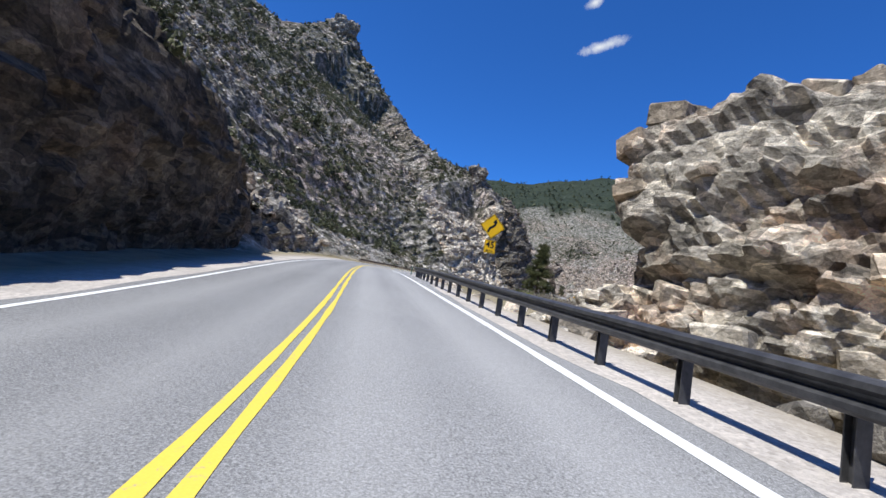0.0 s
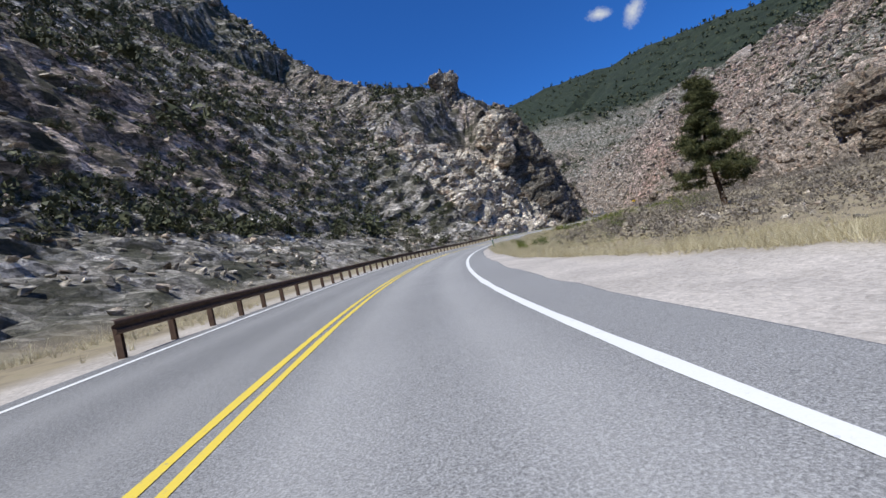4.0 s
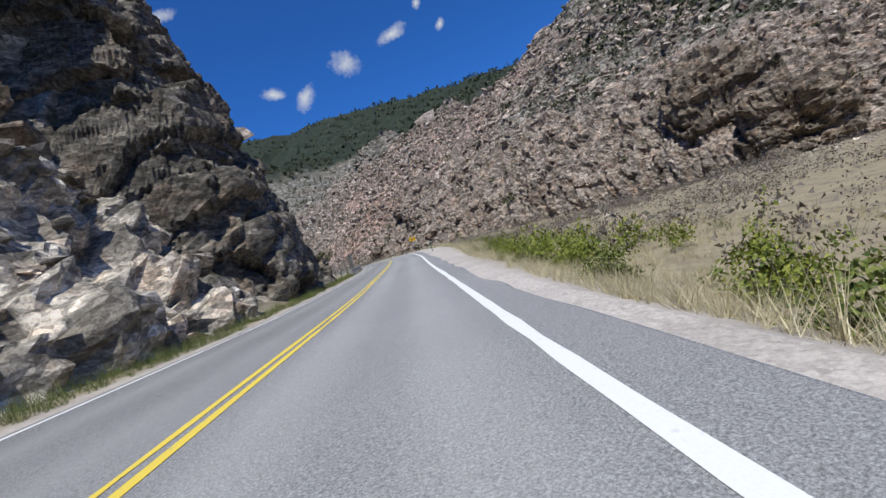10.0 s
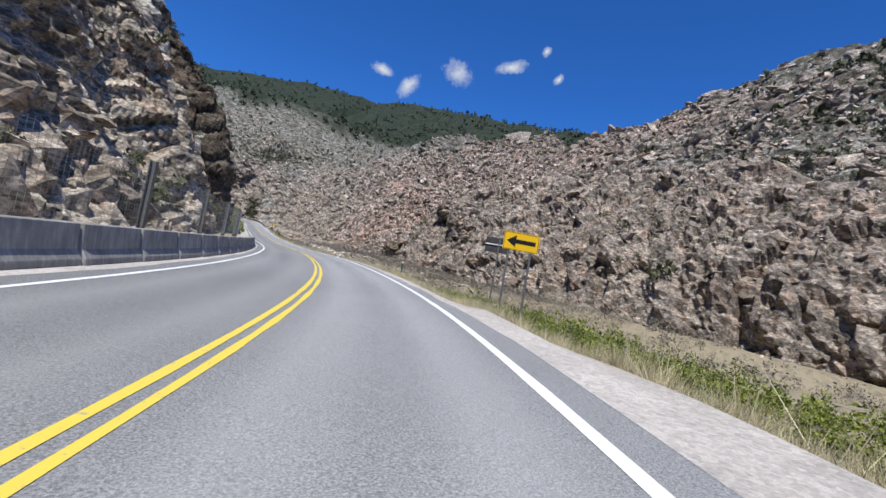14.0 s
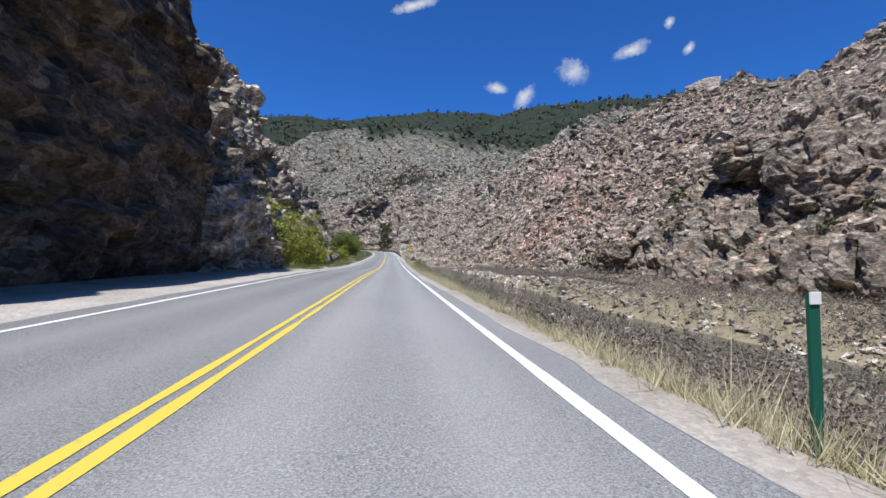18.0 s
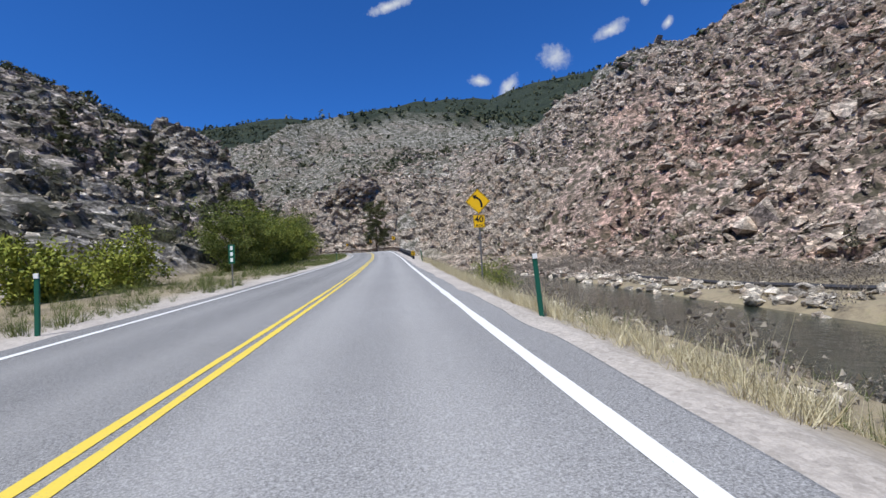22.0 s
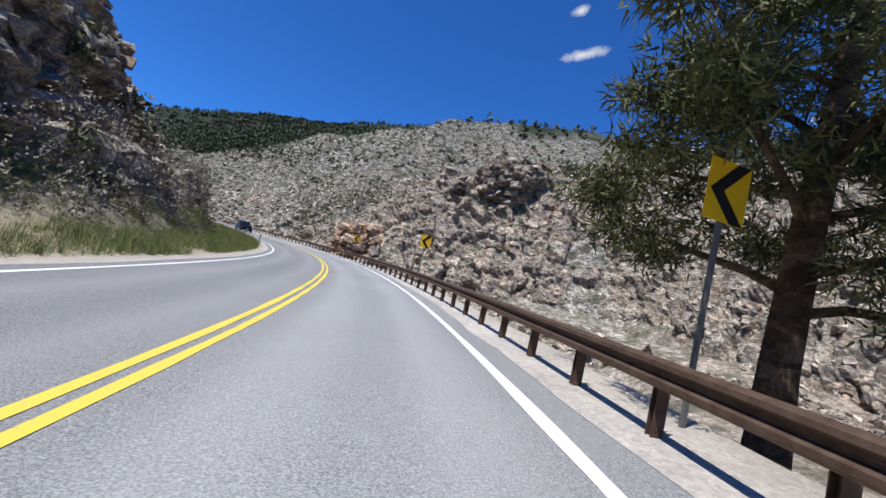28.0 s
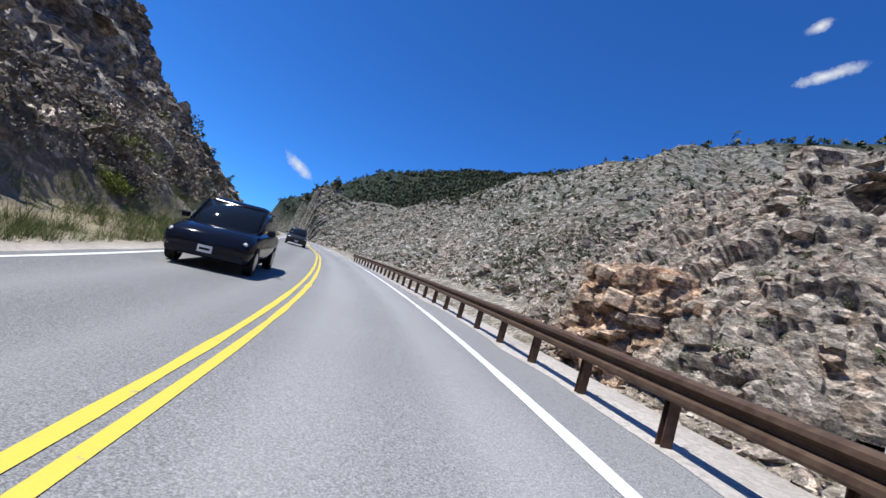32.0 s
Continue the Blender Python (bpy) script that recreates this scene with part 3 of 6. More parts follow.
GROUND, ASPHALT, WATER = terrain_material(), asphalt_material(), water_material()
YELLOW = paint_material("yellow_road_paint", (0.78, 0.59, 0.09), 0.75)
WHITE = paint_material("white_road_paint", (0.80, 0.80, 0.78), 0.3)
RUST = steel_material("weathered_steel", (0.075, 0.045, 0.032), (0.13, 0.085, 0.06), 0.7, 0.3)
GALV = steel_material("galvanised_steel", (0.22, 0.23, 0.24), (0.40, 0.41, 0.42), 0.5, 0.6)

# ---- ground: one sheet along the canyon ----
def spaced(*runs):
    """Positions from runs (end, step, growth)."""
    out = [runs[0]]
    for end, step, growth in runs[1:]:
        while out[-1] < end:
            out.append(out[-1] + step)
            step *= growth
    return np.array(out)


ys = spaced(-30.0, (800, 1.1, 1.0), (2400, 1.1, 1.035))
ys = np.r_[-30 - (spaced(0.0, (700, 1.2, 1.07))[:0:-1]), ys]
half = spaced(0.0, (8, 1.0, 1.0), (75, 0.9, 1.0), (170, 1.5, 1.0), (2200, 1.6, 1.045))
vs = np.r_[-half[:0:-1], half]
road_x = np.interp(ys, CL[:, 1], CL[:, 0])
gx = road_x[:, None] + vs[None, :]
gy = np.repeat(ys[:, None], len(vs), 1)
XY = np.c_[gx.ravel(), gy.ravel()]
Z, GS, GD, ROCK, GQ, HIDDEN = ground_height(XY)
Zg = Z.reshape(gx.shape)
dzdy = np.gradient(Zg, axis=0) / np.gradient(ys)[:, None]
dzdx = np.gradient(Zg, axis=1) / np.gradient(vs)[None, :]
nrm = np.stack([-dzdx.ravel(), -dzdy.ravel(), np.ones(len(Z))], 1)
nrm /= np.linalg.norm(nrm, axis=1)[:, None]
nrm[:, 2] *= 0.6
SLOPE = np.hypot(dzdx, dzdy).ravel()
P0 = np.c_[XY, Z]
dist = np.abs(GD)
disp = relief(P0, ROCK * np.clip((dist - 8.5) / 3, 0, 1), np.clip(1.5 - dist / 160, 0.1, 1))
disp *= np.where(GD < 0, np.clip((dist - L_FOOT(GS)) / 3, 0, 1), 1) * np.clip(SLOPE / 0.8, 0.3, 1)
disp += np.where((ROCK < 0.5) & (dist > 7), 0.12 * fbm(P0 / 1.7, 2, 77) + 0.35 * fbm(P0 / 9.0, 2, 78) * np.clip((dist - 8) / 8, 0, 1), 0)
disp *= 1 - 0.85 * HIDDEN
disp *= np.where(GD < 0, 1 - 0.55 * np.clip(1 - np.abs(GS - 150) / 75, 0, 1) ** 0.5 * (dist < 90), 1)
V = P0 + nrm * disp[:, None]
V[:, 2] += ROCK * np.clip((dist - 70) / 80, 0, 1) * (4.5 * fbm(P0 / 55.0, 3, 87) - 3.0 * np.abs(vnoise(P0 / 33.0, 88)))
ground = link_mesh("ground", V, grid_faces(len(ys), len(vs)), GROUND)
FOREST = np.clip((Z - 225 - 0.14 * np.maximum(XY[:, 1] - 1150, 0) - 0.22 * np.maximum(XY[:, 0] - 560, 0) + 0.4 * np.clip(-50 - XY[:, 0], 0, 600)) / 40 + 0.5 * fbm(P0 / 60, 3, 5), 0, 1) * (np.hypot(GD, 0) > 150)
attribute(ground, "across", GD)
attribute(ground, "rock", np.maximum(ROCK, 0.6 * np.clip((GD - 6.3) / 1.5, 0, 1) * np.clip((GS - 535) / 20, 0, 1)))
attribute(ground, "forest", FOREST)
bare_side = (GD > 0) & (dist < 200) & (XY[:, 1] > 330) & (XY[:, 1] < 720)
attribute(ground, "warm", np.clip((GD - 20) / 30, 0, 1) * np.clip((XY[:, 1] - 330) / 60, 0, 1) * np.clip((640 - XY[:, 1]) / 60, 0, 1))
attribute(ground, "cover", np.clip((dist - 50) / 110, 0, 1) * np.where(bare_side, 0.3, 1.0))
bench_edge = np.where(GD > 0, R_BENCH(GS), along([(-120, 6.0), (60, 5.6), (150, 4.9), (270, 5.0), (300, 6.0), (470, 5.8), (530, 5.2), (560, 4.7), (720, 4.7)])(GS))
attribute(ground, "grass", np.clip((np.abs(GD) - bench_edge + 0.5) / 1.2, 0, 1))
tagged(ground, "rocky canyon ground with gravel shoulders and dry grass", "ground", kind="structure")

# ---- road ----
ROAD_S = np.arange(-115, CS[-1] - 2, 1.0)


def ribbon(name, s, d_list, up, material, label="", parent=None, category="", extra=None):
    """A strip along the road through the offsets d_list (numbers or arrays), at heights up."""
    cols = [at(s, np.asarray(d), u) for d, u in zip(d_list, up)]
    ob = link_mesh(name, np.stack(cols, 1).reshape(-1, 3), grid_faces(len(s), len(cols)), material, True, parent)
    ob.data.flip_normals()
    if label:
        tagged(ob, label, category, kind="structure")
    return ob


edge_r = along([(-120, 3.9), (10, 3.9), (45, 4.9), (106, 4.75), (146, 3.95), (189, 4.2), (230, 4.3), (267, 4.15), (304, 3.9), (363, 4.15), (410, 3.85), (456, 4.25), (500, 3.95), (558, 4.0), (634, 4.3), (720, 4.2)])(ROAD_S) + 0.12 * vnoise(np.c_[ROAD_S / 1.7, 0 * ROAD_S, 0 * ROAD_S], 5) + 0.18 * vnoise(np.c_[ROAD_S / 14, 0 * ROAD_S, 0 * ROAD_S], 6)
edge_l = -4.0 + 0.08 * vnoise(np.c_[ROAD_S / 1.7, 0 * ROAD_S, 9 + 0 * ROAD_S], 5)
edge_r = np.maximum(edge_r, 3.82)
offs = [edge_l - 0.05, edge_l, edge_l + 0.04, *[np.full(len(ROAD_S), v) for v in np.linspace(-3.85, 3.7, 19)], edge_r - 0.04, edge_r, edge_r + 0.06]
road = ribbon("road", ROAD_S, offs, [-0.3] + [0.0] * (len(offs) - 2) + [-0.3], ASPHALT, "weathered grey asphalt two-lane mountain road", category="road")
cross = np.concatenate([[-9, -9, -9], np.linspace(-3.85, 3.7, 19), [9, 9, 9]])
wheel = sum(np.exp(-((cross - c) / 0.4) ** 2) for c in (-2.6, -0.9, 0.9, 2.6))
attribute(road, "lane", np.tile(np.clip((cross + 1.0) / 2.0, 0, 1), len(ROAD_S)))
attribute(road, "wheel", np.tile(np.clip(wheel, 0, 1), len(ROAD_S)))


def line(name, d, width, material, label, drift):
    """A painted line d metres from the centre, drifting a little along the way."""
    n = len(ROAD_S)
    d = d + along(drift)(ROAD_S) + 0.012 * vnoise(np.c_[ROAD_S / 9.0, 0 * ROAD_S, 0 * ROAD_S + width], 3)
    w1 = 0.5 * width + 0.008 * RNG.standard_normal(n)
    return ribbon(name, ROAD_S, [d - w1, d + w1], [0.006, 0.006], material, label, category="road marking")


MIDDLE = [(0, 0.0), (45, 0.03), (107, 0.0), (149, -0.06), (190, 0.06), (231, -0.02), (304, 0.01), (364, 0.05), (410, -0.02), (457, 0.07), (501, -0.15), (558, -0.08), (595, -0.02), (700, 0.0)]
OUTER = [(3, -0.05), (44, 0.03), (105, 0.0), (128, 0.05), (148, -0.1), (189, 0.02), (267, 0.03), (304, -0.05), (363, 0.05), (410, -0.06), (433, 0.0), (457, 0.2), (500, -0.02), (558, 0.0), (596, -0.08), (640, -0.1)]
INNER = [(7, -0.19), (49, 0.07), (110, -0.06), (152, 0.02), (192, 0.2), (214, -0.2), (235, -0.1), (272, 0.16), (309, 0.0), (368, 0.08), (414, -0.18), (462, 0.09), (506, -0.3), (564, -0.12), (599, -0.02), (640, -0.2)]
line("yellow_line", -0.11, 0.11, YELLOW, "worn yellow centre line painted on asphalt", MIDDLE)
line("yellow_line", 0.11, 0.11, YELLOW, "worn yellow centre line painted on asphalt", MIDDLE)
line("white_line", 3.5, 0.175, WHITE, "white edge line painted on asphalt", OUTER)
line("white_line", -3.5, 0.13, WHITE, "white edge line painted on asphalt", INNER)

water = link_mesh("river", np.stack([np.c_[RIVER[:, :2] + o * np.c_[np.gradient(RIVER[:, 1]), -np.gradient(RIVER[:, 0])] / np.hypot(np.gradient(RIVER[:, 0]), np.gradient(RIVER[:, 1]))[:, None], RIVER[:, 2]] for o in (-9, 9)], 1).reshape(-1, 3), grid_faces(len(RIVER), 2)[:, ::-1], WATER, True)
tagged(water, "dark shallow mountain river between boulders", "river", kind="structure")

# ---- rock walls close to the road ----
def rock_material(name, tint=(1, 1, 1), light=1.0, island=False, each=False):
    n = Nodes(name, 0.92)
    lay = n.warped(n.scaled(0.8, 0.8, 1.6, 12, 25), 0.6, 0.7)
    tone = lambda v: (v * light, v * 0.91 * light, v * 0.77 * light)
    base = n.ramp(n.noise(0.6, 7, 0.72, lay), (0.3, tone(0.17)), (0.46, tone(0.26)), (0.58, tone(0.33)), (0.72, tone(0.42)))
    shades, height = blocks(n, lay, [(0.55, 0.6, 1.25, 0.45), (1.6, 0.58, 1.32, 0.26), (4.2, 0.62, 1.3, 0.1)])
    base = n.mix(1.0, base, shades, "MULTIPLY")
    stain = n.ramp(n.noise(0.3, 5, 0.65), (0.50, 0.0), (0.62, 1.0))
    base = n.mix(n.math("MULTIPLY", stain, 0.38), base, n.mix(1.0, base, (1.16, 0.82, 0.62), "MULTIPLY"))
    # shade of crevices put into the colour as scattered dark noise patches
    crevice_shade = n.ramp(n.noise(1.1, 6, 0.75, lay), (0.36, 0.3), (0.43, 1.0))
    base = n.mix(0.6, base, crevice_shade, "MULTIPLY")
    base = n.mix(1.0, base, n.ramp(n.noise(9, 5, 0.8), (0.34, 0.62), (0.66, 1.32)), "MULTIPLY")
    base = n.mix(1.0, base, tint, "MULTIPLY")
    if island:
        base = n.mix(1.0, base, n.ramp(n.random(True), (0.0, 0.5), (1.0, 1.4)), "MULTIPLY")
    if each:
        base = n.mix(1.0, base, n.ramp(n.random(), (0.0, (0.55, 0.5, 0.45)), (0.5, (0.95, 0.95, 0.95)), (1.0, (1.25, 1.22, 1.18))), "MULTIPLY")
    bump = n.math("ADD", n.math("MULTIPLY", n.noise(1.8, 7, 0.75), 0.35), height)
    return n.done(base, bump, 1.0, 0.15 if island else 0.25 if each else 0.8)


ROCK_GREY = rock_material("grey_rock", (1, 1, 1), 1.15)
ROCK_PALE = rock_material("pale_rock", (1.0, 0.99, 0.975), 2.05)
# deep shade of two cliffs put into the rock colour: low and warm
ROCK_SHADED = rock_material("shade_painted_rock", (1.12, 0.98, 0.84), 0.42)
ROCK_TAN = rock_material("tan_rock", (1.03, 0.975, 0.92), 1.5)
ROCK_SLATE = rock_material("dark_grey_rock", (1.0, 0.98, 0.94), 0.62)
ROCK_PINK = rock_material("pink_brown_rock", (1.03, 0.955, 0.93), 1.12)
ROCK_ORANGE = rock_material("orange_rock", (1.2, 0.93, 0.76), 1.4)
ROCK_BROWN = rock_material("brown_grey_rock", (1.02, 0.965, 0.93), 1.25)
ROCK_UMBER = rock_material("dark_brown_rock", (1.05, 0.95, 0.86), 0.8)
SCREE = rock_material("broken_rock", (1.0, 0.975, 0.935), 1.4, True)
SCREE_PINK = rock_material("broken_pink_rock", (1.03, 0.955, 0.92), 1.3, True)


SHEETS = []


def craggy(p, size=1.0, seed=0, dip=0.0):
    """Depth of blocks, ledges and cracks at the points p, about -1.5 to 1.5."""
    cd, sd = math.cos(radians(dip)), math.sin(radians(dip))
    y, z = p[:, 1] * cd + p[:, 2] * sd, p[:, 2] * cd - p[:, 1] * sd
    t = np.stack([p[:, 0] * 0.92 + z * 0.4, y, z * 0.92 - p[:, 0] * 0.4], 1) / size
    w = 0.5 * fbm(t / 5.0, 2, seed + 3)[:, None]
    a, ga = cells(np.stack([t[:, 0] / 4.2, t[:, 1] / 4.2, t[:, 2] / 1.9], 1) + w, seed + 11)
    b, gb = cells(np.stack([t[:, 0] / 1.5, t[:, 1] / 1.5, t[:, 2] / 0.7], 1) + w, seed + 23)
    c, _ = cells(np.stack([t[:, 0] / 0.62, t[:, 1] / 0.62, t[:, 2] / 0.35], 1) + w, seed + 37)
    level = t[:, 2] / 0.95 + 0.45 * fbm(t / 6.0, 2, seed + 41)
    k = np.floor(level).astype(np.int64)
    bed = hash3(k, np.floor(t[:, 0] / 5.0).astype(np.int64), np.floor(t[:, 1] / 5.0).astype(np.int64), seed + 43)
    crack = 0.5 * np.exp(-(ga / 0.06) ** 2) + 0.13 * np.exp(-(gb / 0.08) ** 2)
    return 1.0 * fbm(t / 9.0, 2, seed) + 1.7 * (a - 0.5) + 0.8 * (bed - 0.5) + 0.42 * (b - 0.5) + 0.2 * (c - 0.5) - crack


def wall_sheet(name, base, into, prof, step, amp, material, label, seed, ends=5.0, dip=0.0):
    """A rough rock face over the base line (n x 3); into: directions into the hill; prof: pairs of depth and height."""
    prof = np.array(prof, float)
    run = np.r_[0, np.cumsum(np.hypot(*np.diff(prof, axis=0).T))]
    u = np.arange(0, run[-1], step)
    e, h = np.interp(u, run, prof[:, 0]), np.interp(u, run, prof[:, 1])
    way = np.r_[0, np.cumsum(np.linalg.norm(np.diff(base, axis=0), axis=1))]
    s = np.arange(0, way[-1], step / 4)
    keep = np.minimum(s, way[-1] - s) < ends
    s = s[np.flatnonzero((np.arange(len(s)) % 4 == 0) | (keep & (np.arange(len(s)) % (1 if ends < 12 else 4) == 0)))]
    b = np.stack([np.interp(s, way, base[:, k]) for k in range(3)], 1)
    n = np.stack([np.interp(s, way, into[:, k]) for k in range(2)], 1)
    fade = np.clip(np.minimum(s, way[-1] - s) / ends, 0, 1)
    fade = fade * fade * (3 - 2 * fade)
    vary = 1 + 0.10 * vnoise(np.c_[s / 13.0, 0 * s, 0 * s + seed], seed)
    back = 1.6 * vnoise(np.c_[s / 16.0, 0 * s, 0 * s], seed + 2) * 0.5
    E2 = e[None, :] + (1 - fade)[:, None] * (5.0 if ends < 12 else 1.2) + (back[:, None] * np.clip(h / 4, 0, 1)[None, :])
    H2 = h[None, :] * (0.45 + 0.55 * fade)[:, None] * vary[:, None]
    p = np.stack([b[:, None, 0] + n[:, None, 0] * E2, b[:, None, 1] + n[:, None, 1] * E2, b[:, None, 2] + H2], -1)
    flat_p = p.reshape(-1, 3)
    du, dv = np.gradient(p, axis=0), np.gradient(p, axis=1)
    nn = np.cross(du, dv).reshape(-1, 3)
    nn /= np.linalg.norm(nn, axis=1)[:, None] + 1e-9
    outward = -np.repeat(n, len(u), 0)
    nn *= np.sign((nn[:, :2] * outward).sum(1) + nn[:, 2] * 0.3)[:, None]
    depth = craggy(flat_p, amp[1], seed, dip) * amp[0] * np.repeat(0.35 + 0.65 * fade, len(u))
    depth *= np.tile(np.clip((u + 0.5) / 2.0, 0.3, 1) * np.clip((u[-1] - u) / 3.0 + 0.0, 0, 1), len(s))
    v = flat_p + nn * depth[:, None]
    SHEETS.append(np.c_[v, nn[:, 2], np.full(len(v), seed)][::3])
    ob = link_mesh(name, v, grid_faces(len(s), len(u)), material)
    return tagged(ob, label, "cliff", kind="structure")


def road_wall(name, s0, s1, prof, step, amp, material, label, seed, ends=6.0):
    s = np.arange(s0, s1, 1.0)
    foot = L_FOOT(s)
    b = at(s, -foot)
    into = -np.stack([np.interp(s, CS, CN[:, k]) for k in range(2)], 1)
    return wall_sheet(name, b, into, prof, step, amp, material, label, seed, ends)


# cliffs 1 and 4 carry painted shade, the pale ledges of 8 painted sunlight
ROCKS = [ROCK_SHADED, ROCK_GREY, ROCK_PALE, ROCK_SHADED, ROCK_TAN, ROCK_TAN, ROCK_GREY, ROCK_PALE, ROCK_PALE, ROCK_SLATE, ROCK_TAN, ROCK_GREY]
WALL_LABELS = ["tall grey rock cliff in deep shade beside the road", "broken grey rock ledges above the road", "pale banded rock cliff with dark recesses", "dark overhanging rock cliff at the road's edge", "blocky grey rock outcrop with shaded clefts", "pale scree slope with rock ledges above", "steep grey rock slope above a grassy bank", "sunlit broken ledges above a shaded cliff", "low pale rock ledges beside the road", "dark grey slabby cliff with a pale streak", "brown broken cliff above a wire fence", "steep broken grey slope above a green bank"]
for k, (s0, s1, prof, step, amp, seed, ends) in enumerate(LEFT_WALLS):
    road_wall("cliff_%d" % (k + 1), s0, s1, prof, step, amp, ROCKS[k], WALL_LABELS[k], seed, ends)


def line_wall(name, i0, i1, prof, step, amp, material, label, seed):
    pts = spline([tuple(r[:3]) for r in WALL_R[i0:i1]], 2.0)
    tan = np.gradient(pts[:, :2], axis=0)
    tan /= np.linalg.norm(tan, axis=1)[:, None]
    return wall_sheet(name, pts, np.stack([tan[:, 1], -tan[:, 0]], 1), prof, step, amp, material, label, seed, 10, 55.0)


line_wall("cliff_13", 2, 9, RIGHT_WALLS[0][2], 0.62, (1.7, 1.7), ROCK_PINK, "pink-brown slabby rock wall beyond the river", 29)
line_wall("cliff_14", 11, 17, RIGHT_WALLS[1][2], 0.62, (1.9, 1.8), ROCK_BROWN, "craggy brown rock slope beyond the river", 37)


def crag(name, centre, size, material, label, seed, amp=1.0, scale=1.0, power=3.0, yaw=0.0, detail=5):
    """A free-standing mass of rock: a rounded block broken into ledges."""
    bm = bmesh.new()
    bmesh.ops.create_icosphere(bm, subdivisions=detail, radius=1.0)
    v = np.array([x.co[:] for x in bm.verts])
    f = np.array([[x.index for x in face.verts] for face in bm.faces])
    bm.free()
    v = v / (np.abs(v) ** power).sum(1)[:, None] ** (1 / power)
    nn = v / np.linalg.norm(v, axis=1)[:, None]
    c, s_ = math.cos(radians(yaw)), math.sin(radians(yaw))
    rot = np.array([[c, -s_, 0], [s_, c, 0], [0, 0, 1]])
    p = (v * np.array(size)) @ rot.T + np.array(centre)
    p = p + (nn @ rot.T) * (craggy(p, scale, seed) * amp)[:, None]
    ob = link_mesh(name, p, f, material)
    return tagged(ob, label, "rock outcrop")


crag("rock_outcrop", (15.5, 13.4, 0.25), (9.2, 4.2, 9.8), ROCK_PALE, "pale blocky rock outcrop beside a steel guardrail", 41, 0.85, 0.85, 7.0, -42, 7)
crag("rock_outcrop", (9.6, 18.6, -1.0), (5.2, 3.4, 4.4), ROCK_PALE, "low broken pale rocks below the guardrail", 43, 0.9, 0.7, 3.0, 10, 6)
crag("rock_outcrop", (116, 686, 33), (8.5, 9.0, 8.5), ROCK_ORANGE, "large orange rock outcrop beyond the guardrail", 47, 1.5, 1.3, 3.0, 30)
crag("rock_outcrop", (127, 677, 29), (6.5, 6.5, 6.0), ROCK_GREY, "grey cracked rock outcrop beside an orange one", 49, 1.2, 1.0, 2.6, 0)
crag("rock_outcrop", (-117, 350, 192), (16, 10, 15), ROCK_GREY, "tall grey rock spire on a ridge", 53, 3.0, 2.2, 2.5, -15)
crag("rock_outcrop", (9, 258, 66), (5, 7, 11), ROCK_GREY, "grey rock tower on a cliff top", 55, 1.8, 1.5, 2.6, 0)
crag("rock_outcrop", (19, 240, 44), (3.5, 8, 8), ROCK_PALE, "pale scar of fresh rock high on a cliff", 59, 1.3, 1.2, 3.0, 25)
crag("rock_outcrop", (158, 699, 68), (11, 10, 9.5), ROCK_PINK, "craggy brown rock knob above the river bend", 61, 1.8, 1.6, 2.6, 0)
crag("rock_outcrop", (94, 522, 27), (6, 13, 4), ROCK_GREY, "grey layered rock ledge above green shrubs", 63, 1.2, 1.3, 3.0, -10)

crag("rock_outcrop", (152, 237, 15), (11, 11, 21), ROCK_UMBER, "dark brown rock slabs standing out of the hillside", 65, 2.2, 2.4, 3.5, 25, 6)
crag("rock_outcrop", (141, 221, 9), (9, 10, 14), ROCK_UMBER, "dark brown slabby rock at the foot of the hillside", 67, 2.0, 2.2, 3.5, 20, 6)
crag("rock_outcrop", (165, 388, 36), (6.5, 7, 3.4), ROCK_PINK, "overhanging pink-brown ledge above a dark hollow", 69, 1.2, 1.5, 3.0, 10, 6)
crag("rock_outcrop", (161, 377, 25), (5, 6, 10), ROCK_PINK, "pink-brown rock pillar beside a dark hollow", 71, 1.3, 1.4, 3.0, 0, 6)
crag("rock_outcrop", (162, 397, 22), (5, 5, 9), ROCK_PINK, "blocky pink-brown rock below a ledge", 73, 1.2, 1.4, 3.0, 0, 6)
crag("rock_outcrop", (158, 412, 16), (3.5, 6.5, 6.5), ROCK_UMBER, "brown cracked slabs beside the river brush", 75, 1.2, 1.3, 3.5, 0, 6)

# ---- broken rock, shrubs and grass ----
def hull_rocks(kinds, seed):
    """Angular stones: hulls of a few random points."""
    rng = np.random.default_rng(seed)
    out = []
    for _ in range(kinds):
        bm = bmesh.new()
        q = rng.normal(size=(10, 3))
        q /= np.linalg.norm(q, axis=1)[:, None]
        q *= rng.uniform(0.75, 1.05, (10, 1)) * np.array([1.0, 0.8, 0.5])
        for co in q:
            bm.verts.new(co)
        res = bmesh.ops.convex_hull(bm, input=bm.verts)
        bmesh.ops.delete(bm, geom=[g for g in res["geom_interior"] if isinstance(g, bmesh.types.BMVert)], context="VERTS")
        bmesh.ops.triangulate(bm, faces=bm.faces[:])
        bm.verts.index_update()
        out.append((np.array([x.co[:] for x in bm.verts]), np.array([[x.index for x in face.verts] for face in bm.faces])))
        bm.free()
    return out


